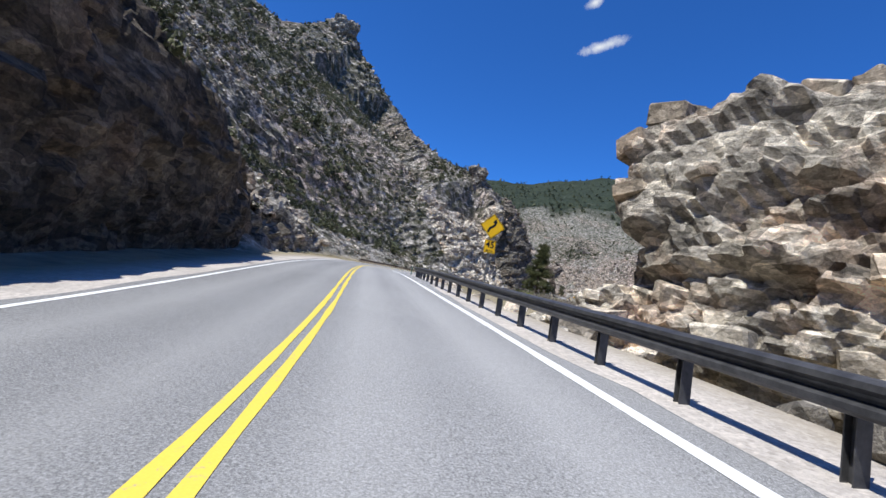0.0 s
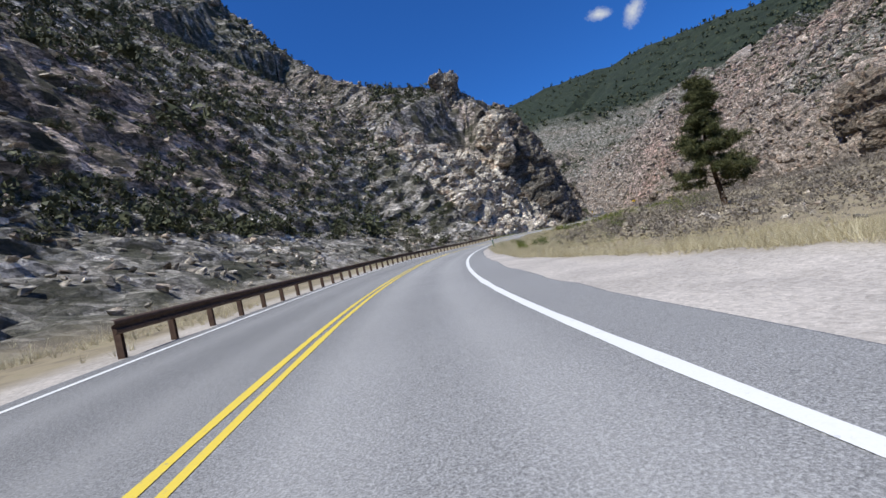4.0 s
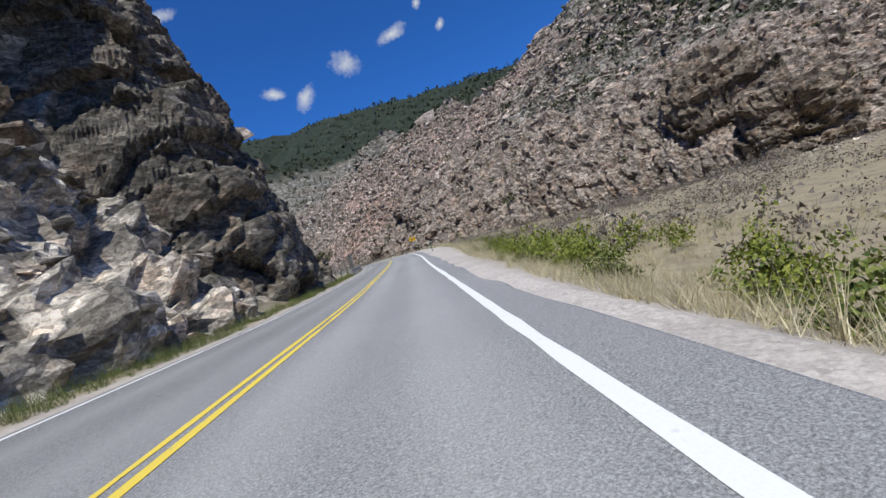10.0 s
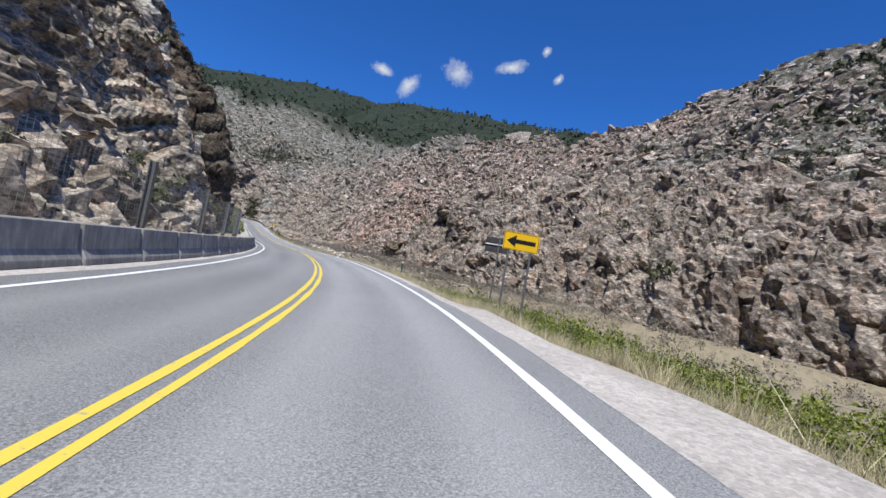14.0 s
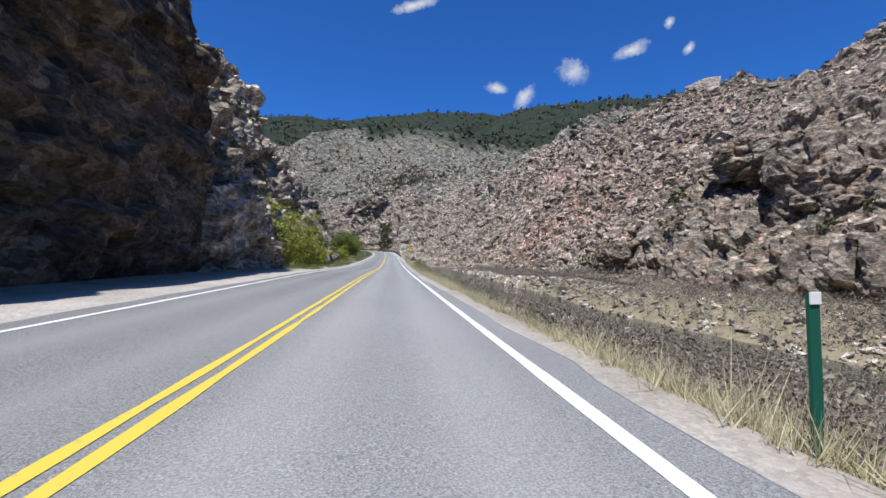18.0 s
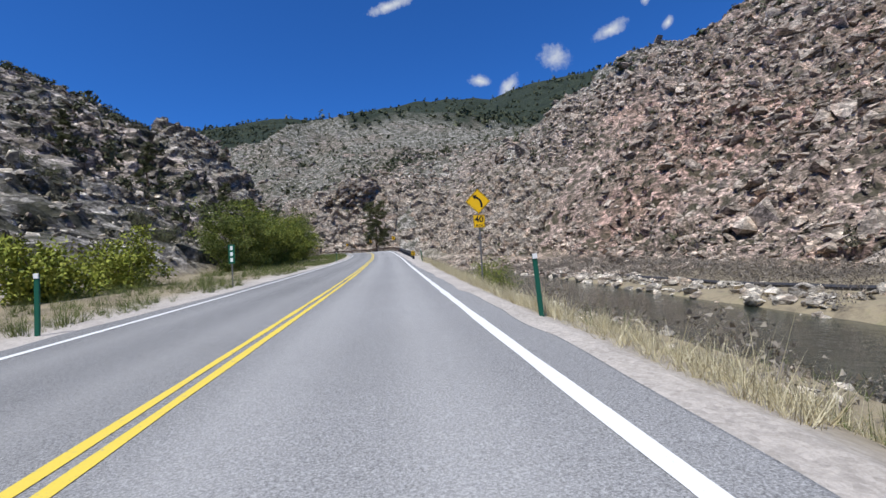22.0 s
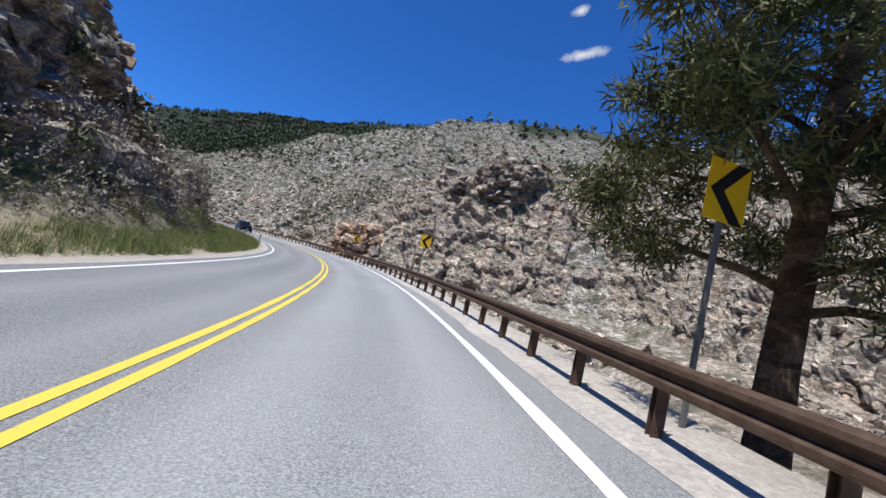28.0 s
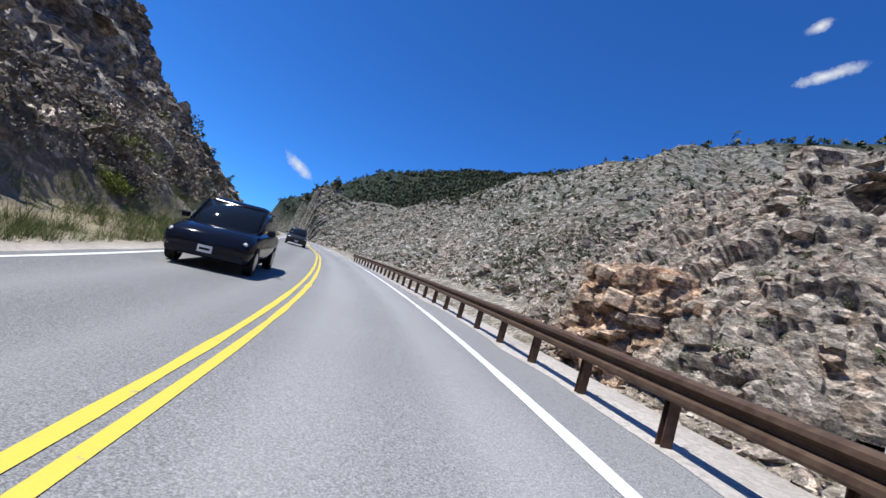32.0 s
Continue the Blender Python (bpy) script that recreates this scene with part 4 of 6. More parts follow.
def turns(n, rng, tilt=0.5):
    """Random turns as n x 3 x 3: any yaw, some tilt."""
    a, b, c = rng.uniform(0, 2 * np.pi, n), rng.normal(0, tilt, n), rng.normal(0, tilt, n)
    ca, sa, cb, sb, cc, sc = np.cos(a), np.sin(a), np.cos(b), np.sin(b), np.cos(c), np.sin(c)
    z, o = np.zeros(n), np.ones(n)
    rz = np.stack([ca, -sa, z, sa, ca, z, z, z, o], 1).reshape(n, 3, 3)
    ry = np.stack([cb, z, sb, z, o, z, -sb, z, cb], 1).reshape(n, 3, 3)
    rx = np.stack([o, z, z, z, cc, -sc, z, sc, cc], 1).reshape(n, 3, 3)
    return rz @ ry @ rx


def scattered(name, kinds, places, sizes, material, label, category, seed, tilt=0.5):
    """One object of many alike pieces at places (n x 3) with sizes (n)."""
    rng = np.random.default_rng(seed)
    n = len(places)
    which, rot = rng.integers(0, len(kinds), n), turns(n, rng, tilt)
    sv = sizes[:, None] * rng.uniform(0.7, 1.3, (n, 3))
    vs_, fs_, off = [], [], 0
    for k, (v, f) in enumerate(kinds):
        m = which == k
        c = m.sum()
        if not c:
            continue
        w = np.einsum("nij,nkj->nki", rot[m], v[None] * sv[m][:, None, :]) + places[m][:, None, :]
        vs_.append(w.reshape(-1, 3))
        fs_.append((f[None] + off + len(v) * np.arange(c)[:, None, None]).reshape(-1, 3))
        off += c * len(v)
    ob = link_mesh(name, np.vstack(vs_), np.vstack(fs_), material)
    return tagged(ob, label, category, kind="stuff")


VIEWED = (XY[:, 1] > -25) & (XY[:, 1] < 1400)
pick = np.random.default_rng(5)


def chosen(mask, n, weight=None):
    idx = np.flatnonzero(mask)
    w = None if weight is None else weight[idx] / weight[idx].sum()
    return pick.choice(idx, min(n, len(idx)), replace=False, p=w)


def height_at(xy):
    """Height of the ground sheet at points n x 2 (between its nearest grid points)."""
    r = np.clip(np.searchsorted(ys, xy[:, 1]) - 1, 0, len(ys) - 2)
    fy = np.clip((xy[:, 1] - ys[r]) / (ys[r + 1] - ys[r]), 0, 1)
    v = xy[:, 0] - np.interp(xy[:, 1], CL[:, 1], CL[:, 0])
    c = np.clip(np.searchsorted(vs, v) - 1, 0, len(vs) - 2)
    fx = np.clip((v - vs[c]) / (vs[c + 1] - vs[c]), 0, 1)
    zz = V[:, 2].reshape(gx.shape)
    return (zz[r, c] * (1 - fx) + zz[r, c + 1] * fx) * (1 - fy) + (zz[r + 1, c] * (1 - fx) + zz[r + 1, c + 1] * fx) * fy


STONES = hull_rocks(10, 3)
hill = (ROCK > 0.6) & VIEWED & (SLOPE > 0.15) & (HIDDEN < 0.3)
lump = 0.5 + 0.5 * np.clip(fbm(P0 / 30.0, 2, 91), -1, 1)
reach = 1 / (1 + (dist / 90) ** 2)
i = chosen(hill & (GD < 0) & (dist < 200), 24000, lump * (0.08 + reach))
scattered("scree", STONES, V[i] + [0, 0, 0.1], np.minimum(np.exp(pick.normal(-0.5, 0.6, len(i))) * (0.5 + dist[i] / 140), 0.3 + dist[i] / 55), SCREE, "angular grey scree and broken rock on the slopes", "scree", 21)
i = chosen(hill & (GD > 0) & (dist < 320) & (GQ > 0), 30000, lump * (0.3 + reach))
scattered("scree", STONES, V[i] + [0, 0, 0.1], np.exp(pick.normal(-0.3, 0.6, len(i))) * (0.5 + dist[i] / 170), SCREE_PINK, "angular pink-brown broken rock across the hillside", "scree", 22)


def leaf_cloud(n, rng, size, lumps=5, flat=0.8, up=0.35):
    """Triangles spread through a lumpy round crown of radius 1; v, f."""
    cen = rng.normal(0, 0.42, (lumps, 3)) * [1, 1, flat] + [0, 0, up]
    k = rng.integers(0, lumps, n)
    d = rng.normal(size=(n, 3))
    d /= np.linalg.norm(d, axis=1)[:, None]
    c = cen[k] + d * (rng.uniform(0.3, 1, (n, 1)) ** 0.5) * 0.5 * [1, 1, flat]
    t = rng.normal(size=(n, 3, 3))
    t -= t.mean(1, keepdims=True)
    t /= np.linalg.norm(t, axis=2, keepdims=True)
    v = (c[:, None, :] + t * size * rng.uniform(0.6, 1.4, (n, 1, 1))).reshape(-1, 3)
    return v, np.arange(3 * n).reshape(n, 3)


def foliage(name, a, b, c):
    n = Nodes(name, 0.7)
    col = n.ramp(n.random(True), (0.0, a), (0.5, b), (1.0, c))
    n.bsdf.inputs["Subsurface Weight"].default_value = 0.0
    n.put(n.bsdf.inputs["Transmission Weight"], 0.0)
    return n.done(n.mix(0.4, col, n.ramp(n.noise(0.6, 3), (0.3, 0.5), (0.7, 1.2)), "MULTIPLY"))


DEEP = foliage("deep_green_leaves", (0.045, 0.07, 0.014), (0.10, 0.13, 0.024), (0.19, 0.21, 0.05))
TWIG = foliage("bare_twigs", (0.10, 0.085, 0.072), (0.19, 0.165, 0.14), (0.31, 0.27, 0.21))
JUNIPER = foliage("juniper_leaves", (0.036, 0.042, 0.021), (0.075, 0.083, 0.04), (0.13, 0.135, 0.07))
OLIVE = foliage("olive_leaves", (0.05, 0.055, 0.025), (0.10, 0.105, 0.05), (0.17, 0.17, 0.085))
SAGE = foliage("sage_leaves", (0.06, 0.062, 0.04), (0.11, 0.10, 0.065), (0.17, 0.15, 0.10))
BRIGHT = foliage("yellow_green_leaves", (0.13, 0.17, 0.02), (0.25, 0.28, 0.035), (0.40, 0.41, 0.08))
GREEN = foliage("green_leaves", (0.075, 0.11, 0.018), (0.165, 0.20, 0.03), (0.30, 0.32, 0.06))
PINE = foliage("pine_needles", (0.04, 0.052, 0.02), (0.085, 0.095, 0.035), (0.16, 0.155, 0.065))
PALE_BRUSH = foliage("pale_brush", (0.15, 0.15, 0.075), (0.24, 0.23, 0.13), (0.36, 0.33, 0.22))
STRAW = foliage("dry_grass", (0.34, 0.285, 0.165), (0.52, 0.455, 0.285), (0.66, 0.60, 0.42))
BLADE = foliage("green_grass", (0.06, 0.09, 0.02), (0.12, 0.15, 0.04), (0.23, 0.23, 0.09))

frng = np.random.default_rng(31)
BRUSH = [leaf_cloud(80, frng, 0.085, 7, 0.9) for _ in range(6)]
LEAFY = [leaf_cloud(200, frng, 0.085, 7, 0.85) for _ in range(6)]
SHRUBS = [leaf_cloud(76, frng, 0.20, 6, 0.8) for _ in range(8)]
FAR_SHRUBS = [leaf_cloud(20, frng, 0.44, 4, 0.8) for _ in range(8)]
bare = np.where((GD > 0) & (dist < 340) & (XY[:, 1] > 330) & (XY[:, 1] < 720), 0.1, 1.0) * np.where((GD < 0) & (GS > 430) & (GS < 600) & (dist < 70), 0.35, 1.0) * np.where((GD < 0) & (XY[:, 1] < 330), 0.7, 1.0) * np.where((GD < 0) & (GS > 60) & (GS < 235) & (dist < 120), 2.6, 1.0)
patch = bare * np.clip(fbm(P0 / 40.0, 3, 95) * 0.8 + 0.45, 0.02, 1)
i = chosen(hill & (SLOPE < 1.6) & (dist < 600) & (dist > 22), 10000, patch * np.where((GD > 0) & (dist < 140), 0.35, 1.0) * (0.12 + reach) * (1.6 - SLOPE * 0.6).clip(0.1))
near_by = dist[i] < 130
for kinds, mask, seed in ((SHRUBS, near_by, 23), (FAR_SHRUBS, ~near_by, 38)):
    k = i[mask]
    scattered("shrubs", kinds, V[k] + [0, 0, 0.2], np.exp(pick.normal(-0.02, 0.4, len(k))) * (0.85 + dist[k] / 330), JUNIPER, "dark green juniper shrubs dotted over the rocky slopes", "shrub", seed, 0.15)
i = chosen(hill & (SLOPE < 1.5) & (dist < 750) & (dist > 80) & (XY[:, 1] > 100), 13000, patch * (0.3 + dist / 300.0))
for kinds, mask, seed in ((SHRUBS, dist[i] < 150, 28), (FAR_SHRUBS, dist[i] >= 150, 40)):
    k = i[mask]
    scattered("shrubs", kinds, V[k] + [0, 0, 0.4], np.exp(pick.normal(0.0 if seed == 28 else 0.15, 0.35, len(k))) * (0.8 + dist[k] / 700), JUNIPER, "small dark trees and shrubs dotted over the far slopes", "shrub", seed, 0.12)
i = chosen((GD > 9) & (ROCK < 0.5) & (GQ < 1) & (GD < 75) & (XY[:, 1] > 300) & (XY[:, 1] < 545), 14000)
i = i[(np.abs(line_coords(XY[i], RIVER)[0]) > 7.5) & ((XY[i, 1] < 425) | (GD[i] > 38) | (pick.uniform(size=len(i)) < 0.15))]
scattered("willow_brush", BRUSH, V[i] + [0, 0, 0.1], np.exp(pick.normal(-0.35, 0.35, len(i))), TWIG, "grey-brown leafless brush covering the valley floor", "brush", 29, 0.15)
i = chosen((GD > 16) & (ROCK < 0.5) & (GQ < 1) & (GD < 110) & (XY[:, 1] > 60) & (XY[:, 1] < 300), 3200, np.clip(fbm(P0 / 14.0, 2, 97) + 0.1, 0.01, 1))
scattered("willow_brush", BRUSH, V[i] + [0, 0, 0.1], np.exp(pick.normal(-0.3, 0.4, len(i))), TWIG, "brown brush in the dry field", "brush", 30, 0.15)
i = chosen((GD > 18) & (ROCK < 0.5) & (GD < 110) & (XY[:, 1] > 80) & (XY[:, 1] < 300), 1500, np.clip(fbm(P0 / 18.0, 2, 98) + 0.05, 0.01, 1))
scattered("scree", STONES, V[i], np.exp(pick.normal(-0.9, 0.4, len(i))), SCREE, "pale stones scattered in the dry field", "scree", 31)
area = (np.gradient(ys)[:, None] * np.gradient(vs)[None, :]).ravel()
far_side = hill & (SLOPE < 1.6) & (dist > 70) & (XY[:, 1] > 480) & (XY[:, 1] < 1350) & (np.abs(XY[:, 0] - 50) < 520) & (FOREST < 0.6)
i = chosen(far_side, 15000, patch * area)
for kinds, mask, seed in ((SHRUBS, dist[i] < 170, 32), (FAR_SHRUBS, dist[i] >= 170, 39)):
    k = i[mask]
    scattered("shrubs", kinds, V[k] + pick.normal(0, 1, (len(k), 3)) * [1.5, 1.5, 0] + [0, 0, 0.3], np.exp(pick.normal(-0.1 if seed == 32 else 0.5, 0.35, len(k))), JUNIPER, "dark small trees scattered over a distant mountainside", "shrub", seed, 0.12)
i = chosen(far_side & (bare > 0.5), 9000, area)
scattered("scree", STONES, V[i] + [0, 0, 0.2], np.exp(np.clip(pick.normal(0.3, 0.4, len(i)), -1, 1)), SCREE, "grey rocks standing out of a distant mountainside", "scree", 33)
i = chosen((GD > 7.0) & (GD < 60) & (ROCK < 0.6) & (GQ < 3) & (GS > 520) & (GS < 720) & (np.abs(line_coords(XY, RIVER)[0]) > 5), 9000)
scattered("scree", STONES, V[i] + pick.normal(0, 0.4, (len(i), 3)) * [1, 1, 0], np.minimum(np.exp(pick.normal(-0.5, 0.5, len(i))), 0.13 * (GD[i] - 5.2)), SCREE_PINK, "grey broken rock on the bank below the guardrail", "scree", 37)
i = chosen((GD < 0) & (GS > 556) & (GS < 705) & (dist > 10.5) & (dist < 30), 2600, np.clip(34 - dist, 1, 30))
scattered("willow_brush", BRUSH, V[i] + [0, 0, 0.1], np.exp(pick.normal(-0.1, 0.35, len(i))), TWIG, "grey-brown leafless brush on the steep bank", "brush", 41, 0.15)
gs_ = np.random.default_rng(6)
gp = at(gs_.uniform(296, 345, 620), gs_.uniform(11.5, 23, 620))
gp[:, 2] = height_at(gp[:, :2]) + 0.3
scattered("green_shrubs", LEAFY, gp, np.exp(gs_.normal(-0.35, 0.25, len(gp))), GREEN, "dense low green shrubs below the road", "shrub", 35, 0.15)
gp = at(gs_.uniform(192, 262, 260), gs_.uniform(7.6, 13, 260))
gp = gp[fbm(gp / 5.0, 2, 12) > 0.1]
gp[:, 2] = height_at(gp[:, :2]) + 0.3
scattered("green_shrubs", LEAFY, gp, np.exp(gs_.normal(-0.5, 0.25, len(gp))), GREEN, "green shrubs among the dry grass", "shrub", 36, 0.15)
rs = np.random.default_rng(8)
ri = RIVER[(RIVER[:, 1] > 330) & (RIVER[:, 1] < 660)]
rk_ = rs.integers(1, len(ri) - 1, 3200)
rd = ri[rk_ + 1, :2] - ri[rk_ - 1, :2]
rd /= np.linalg.norm(rd, axis=1)[:, None]
off = rs.choice([-1, 1, 1], 3200) * rs.uniform(5.5, 13.5, 3200)
rp = ri[rk_, :2] + np.stack([rd[:, 1], -rd[:, 0]], 1) * off[:, None] + rs.normal(0, 1.5, (3200, 2))
rp = np.c_[rp, height_at(rp) + 0.08]
scattered("river_stones", STONES, rp, np.exp(rs.normal(-0.85, 0.45, 3200)), ROCK_PALE, "pale rounded stones along both river banks", "stones", 34, 0.4)
faces_ = np.vstack(SHEETS)
top = faces_[(faces_[:, 3] > 0.42) & (faces_[:, 2] > 4) & (faces_[:, 4] != 8)]
j = pick.choice(len(top), 1700, replace=False)
scattered("shrubs", SHRUBS, top[j, :3], np.exp(pick.normal(-0.35, 0.4, len(j))), OLIVE, "dark green shrubs growing on the rock faces", "shrub", 26, 0.15)
top = top[top[:, 4] > 18]
j = pick.choice(len(top), 9000, replace=False)
scattered("scree", STONES, top[j, :3], np.exp(pick.normal(-0.5, 0.55, len(j))), SCREE_PINK, "broken brown rock lying on the rock faces", "scree", 27)
beside = faces_[np.isin(faces_[:, 4], (5, 8, 17, 27, 31)) & (faces_[:, 3] > 0.2)]
j = pick.choice(len(beside), 2600, replace=False)
scattered("scree", STONES, beside[j, :3], np.exp(pick.normal(-0.35, 0.5, len(j))), SCREE, "angular blocks of rock lodged on the cliffs", "scree", 43, 0.3)
i = chosen(hill & (SLOPE < 1.4) & (dist < 200) & (dist > 11), 2600, np.clip(1.05 - patch, 0.02, 1) * reach)
scattered("shrubs", SHRUBS, V[i] + [0, 0, 0.1], np.exp(pick.normal(-0.45, 0.4, len(i))), SAGE, "grey-brown sagebrush between the rocks", "shrub", 24, 0.15)
woods_i = chosen((FOREST > 0.3) & (XY[:, 1] < 1950) & (XY[:, 1] > 500), 9000)
scattered("woods", FAR_SHRUBS, V[woods_i] + [0, 0, 1.5], pick.uniform(4.0, 8.0, len(woods_i)), JUNIPER, "far conifer woods on the mountain tops", "woods", 25, 0.1)


def tufts(kinds, blades, seed, lean=0.4):
    rng = np.random.default_rng(seed)
    out = []
    for _ in range(kinds):
        a = rng.uniform(0, 2 * np.pi, blades)
        r = rng.uniform(0, 0.35, blades)
        foot = np.stack([r * np.cos(a), r * np.sin(a), 0 * a - 0.05], 1)
        tip = foot + np.stack([rng.normal(0, lean, blades), rng.normal(0, lean, blades), rng.uniform(0.6, 1.1, blades)], 1)
        w = (0.006 if blades > 40 else 0.011) * np.stack([-np.sin(a), np.cos(a), 0 * a], 1)
        out.append((np.stack([foot - w, foot + w, tip], 1).reshape(-1, 3), np.arange(3 * blades).reshape(-1, 3)))
    return out


def grass(name, n, s_range, d_range, size, material, label, seed, clump=0.3, side=1):
    """Tufts over a strip beside the road; heights come from the ground sheet."""
    rng = np.random.default_rng(seed)
    s, d = rng.uniform(*s_range, n), rng.uniform(0, 1, n) ** 1.3
    edge = R_BENCH(s) if side > 0 else -L_FOOT(s) + 1.2
    d = edge + side * (d_range[0] + d * (d_range[1] - d_range[0])) if side > 0 else -(4.9 + d * (d_range[1] - d_range[0]))
    p = at(s, d)
    keep = fbm(p / 4.0, 2, seed) > -clump
    p = p[keep]
    p[:, 2] = height_at(p[:, :2])
    kinds = BRUSH if name == "willow_brush" else tufts(6, 46 if name == "tall_brush" else 18, seed)
    ob = scattered(name, kinds, p, size * np.exp(rng.normal(0, 0.3, len(p))), material, label, "grass", seed, 0.12)
    return ob


grass("dry_grass", 30000, (46, 330), (-0.15, 14), 0.34, STRAW, "tall dry straw-coloured grass beside the road", 51)
grass("dry_grass", 11000, (330, 505), (-0.1, 4.5), 0.36, STRAW, "dry yellow grass on the river bank", 52, 0.4)
grass("green_grass", 5000, (120, 500), (0.5, 16), 0.5, BLADE, "green and yellow grass growing among the dry grass", 53, -0.05)
grass("green_grass", 3000, (185, 282), (0, 2.6), 0.35, BLADE, "low green grass along the foot of the cliff", 54, 0.1, -1)
grass("green_grass", 6000, (398, 560), (0, 7), 0.4, BLADE, "rough green grass beside the road", 55, 0.2, -1)
grass("green_grass", 15000, (545, 730), (0, 9), 0.42, BLADE, "green grassy bank below the rock slope", 56, 0.5, -1)
grass("willow_brush", 4200, (316, 440), (2.4, 24), 0.62, TWIG, "grey-brown leafless willow brush on the river bank", 58, 0.15)
grass("tall_brush", 2600, (404, 438), (0.6, 7), 0.8, PALE_BRUSH, "tall pale grey-green brush beside the road", 59, 0.6)
grass("willow_brush", 900, (120, 300), (6, 30), 0.9, TWIG, "grey-brown brush in the grassy field", 60, 0.0)
grass("dry_grass", 12000, (122, 205), (-0.1, 9), 0.40, STRAW, "tall golden dry grass beside the road", 61, 0.4)
grass("dry_grass", 6000, (284, 346), (-0.1, 6), 0.36, STRAW, "pale dry grass beside the gravel shoulder", 62, 0.5)
grass("green_grass", 4000, (284, 346), (1.5, 9), 0.4, BLADE, "green grass on the bank below the road", 63, 0.4)
grass("dry_grass", 8000, (238, 300), (0.0, 9), 0.48, STRAW, "tall pale grass beyond the gravel shoulder", 64, 0.4)
grass("green_grass", 5000, (236, 300), (0.5, 10), 0.46, BLADE, "tall green grass beyond the gravel shoulder", 65, 0.1)
grass("dry_grass", 3500, (60, 200), (0.5, 8), 0.35, STRAW, "sparse dry grass behind the guardrail", 57, 0.0, -1)

# ---- small builders ----
def part(name, bm, material, parent, label="", m=None):
    """Links a bmesh as one mesh under a thing or a part, in the thing's own space."""
    me = bpy.data.meshes.new(name)
    bm.to_mesh(me)
    bm.free()
    me.materials.append(material)
    ob = new(name, me)
    ob.parent = parent
    if m is not None:
        ob.matrix_basis = m
    if label:
        tagged(ob, label)
    return ob


def share(name, ob, parent, m):
    """Another part on the mesh of ob."""
    o = new(name, ob.data)
    o.parent, o.matrix_basis = parent, m
    return o


def thing(name, m, label, category, group="", kind=""):
    e = new(name)
    e.empty_display_size = 0.3
    e.matrix_basis = m
    return tagged(e, label, category, group, kind)


def box(bm, size, centre=(0, 0, 0), turn=None, bevel=0.0):
    m = Matrix.Translation(centre) @ (turn or Matrix.Identity(4)) @ Matrix.Diagonal((*size, 1))
    g = bmesh.ops.create_cube(bm, size=1.0, matrix=m)
    if bevel:
        edges = list({e for v in g["verts"] for e in v.link_edges})
        bmesh.ops.bevel(bm, geom=edges, offset=bevel, segments=1, affect="EDGES")
    return bm


def tube(bm, pts, radii, sides=7):
    """A tapered round limb through the points."""
    rings = []
    for k, (p, r) in enumerate(zip(pts, radii)):
        p = Vector(p)
        a, b = Vector(pts[max(k - 1, 0)]), Vector(pts[min(k + 1, len(pts) - 1)])
        t = (b - a).normalized()
        u = t.orthogonal().normalized()
        w = t.cross(u)
        rings.append([bm.verts.new(p + (u * math.cos(2 * math.pi * j / sides) + w * math.sin(2 * math.pi * j / sides)) * r) for j in range(sides)])
    for a, b in zip(rings, rings[1:]):
        for j in range(sides):
            bm.faces.new((a[j], a[(j + 1) % sides], b[(j + 1) % sides], b[j]))
    bm.faces.new(rings[0][::-1])
    bm.faces.new(rings[-1])
    return bm


def plate(bm, outline, thick, y=0.0):
    """A flat plate in the x-z plane from an outline, thick along y."""
    front = [bm.verts.new((x, y - thick / 2, z)) for x, z in outline]
    back = [bm.verts.new((x, y + thick / 2, z)) for x, z in outline]
    bm.faces.new(front)
    bm.faces.new(back[::-1])
    n = len(outline)
    for k in range(n):
        bm.faces.new((front[k], back[k], back[(k + 1) % n], front[(k + 1) % n]))
    bmesh.ops.recalc_face_normals(bm, faces=bm.faces[:])
    return bm


def stand(s, d, facing=180.0, sink=0.05):
    """A pose on the ground beside the road; facing: degrees from the way of travel (180: towards oncoming eyes)."""
    p = at(s, d)
    z = height_at(np.array([p[:2]]))[0]
    if abs(d) < 5.3:
        z = max(z, p[2] - 0.1)
    t = [np.interp(s, CS, CT[:, k]) for k in range(2)]
    return pose(p[0], p[1], z - sink, 0, 0, math.degrees(math.atan2(t[1], t[0])) - 90 + facing - 180)


def text_mesh(body, size, material, parent, name, m, label=""):
    cu = bpy.data.curves.new(name, "FONT")
    cu.body, cu.size, cu.align_x, cu.align_y, cu.extrude, cu.offset = body, size, "CENTER", "CENTER", 0.002, size * 0.02
    tmp = bpy.data.objects.new(name + "_tmp", cu)
    scene.collection.objects.link(tmp)
    me = bpy.data.meshes.new_from_object(tmp.evaluated_get(bpy.context.evaluated_depsgraph_get()))
    bpy.data.objects.remove(tmp)
    me.materials.clear()
    me.materials.append(material)
    ob = new(name, me)
    ob.parent, ob.matrix_basis = parent, m
    if label:
        tagged(ob, label)
    return ob


def plain(name, color, rough=0.5, metal=0.0, grain=0.12):
    n = Nodes(name, rough)
    return n.done(n.mix(grain, color, n.ramp(n.noise(14, 4, 0.7), (0.3, 0.3), (0.7, 1.0)), "MULTIPLY"), n.noise(80, 2), 0.06, 0.003, None, metal)


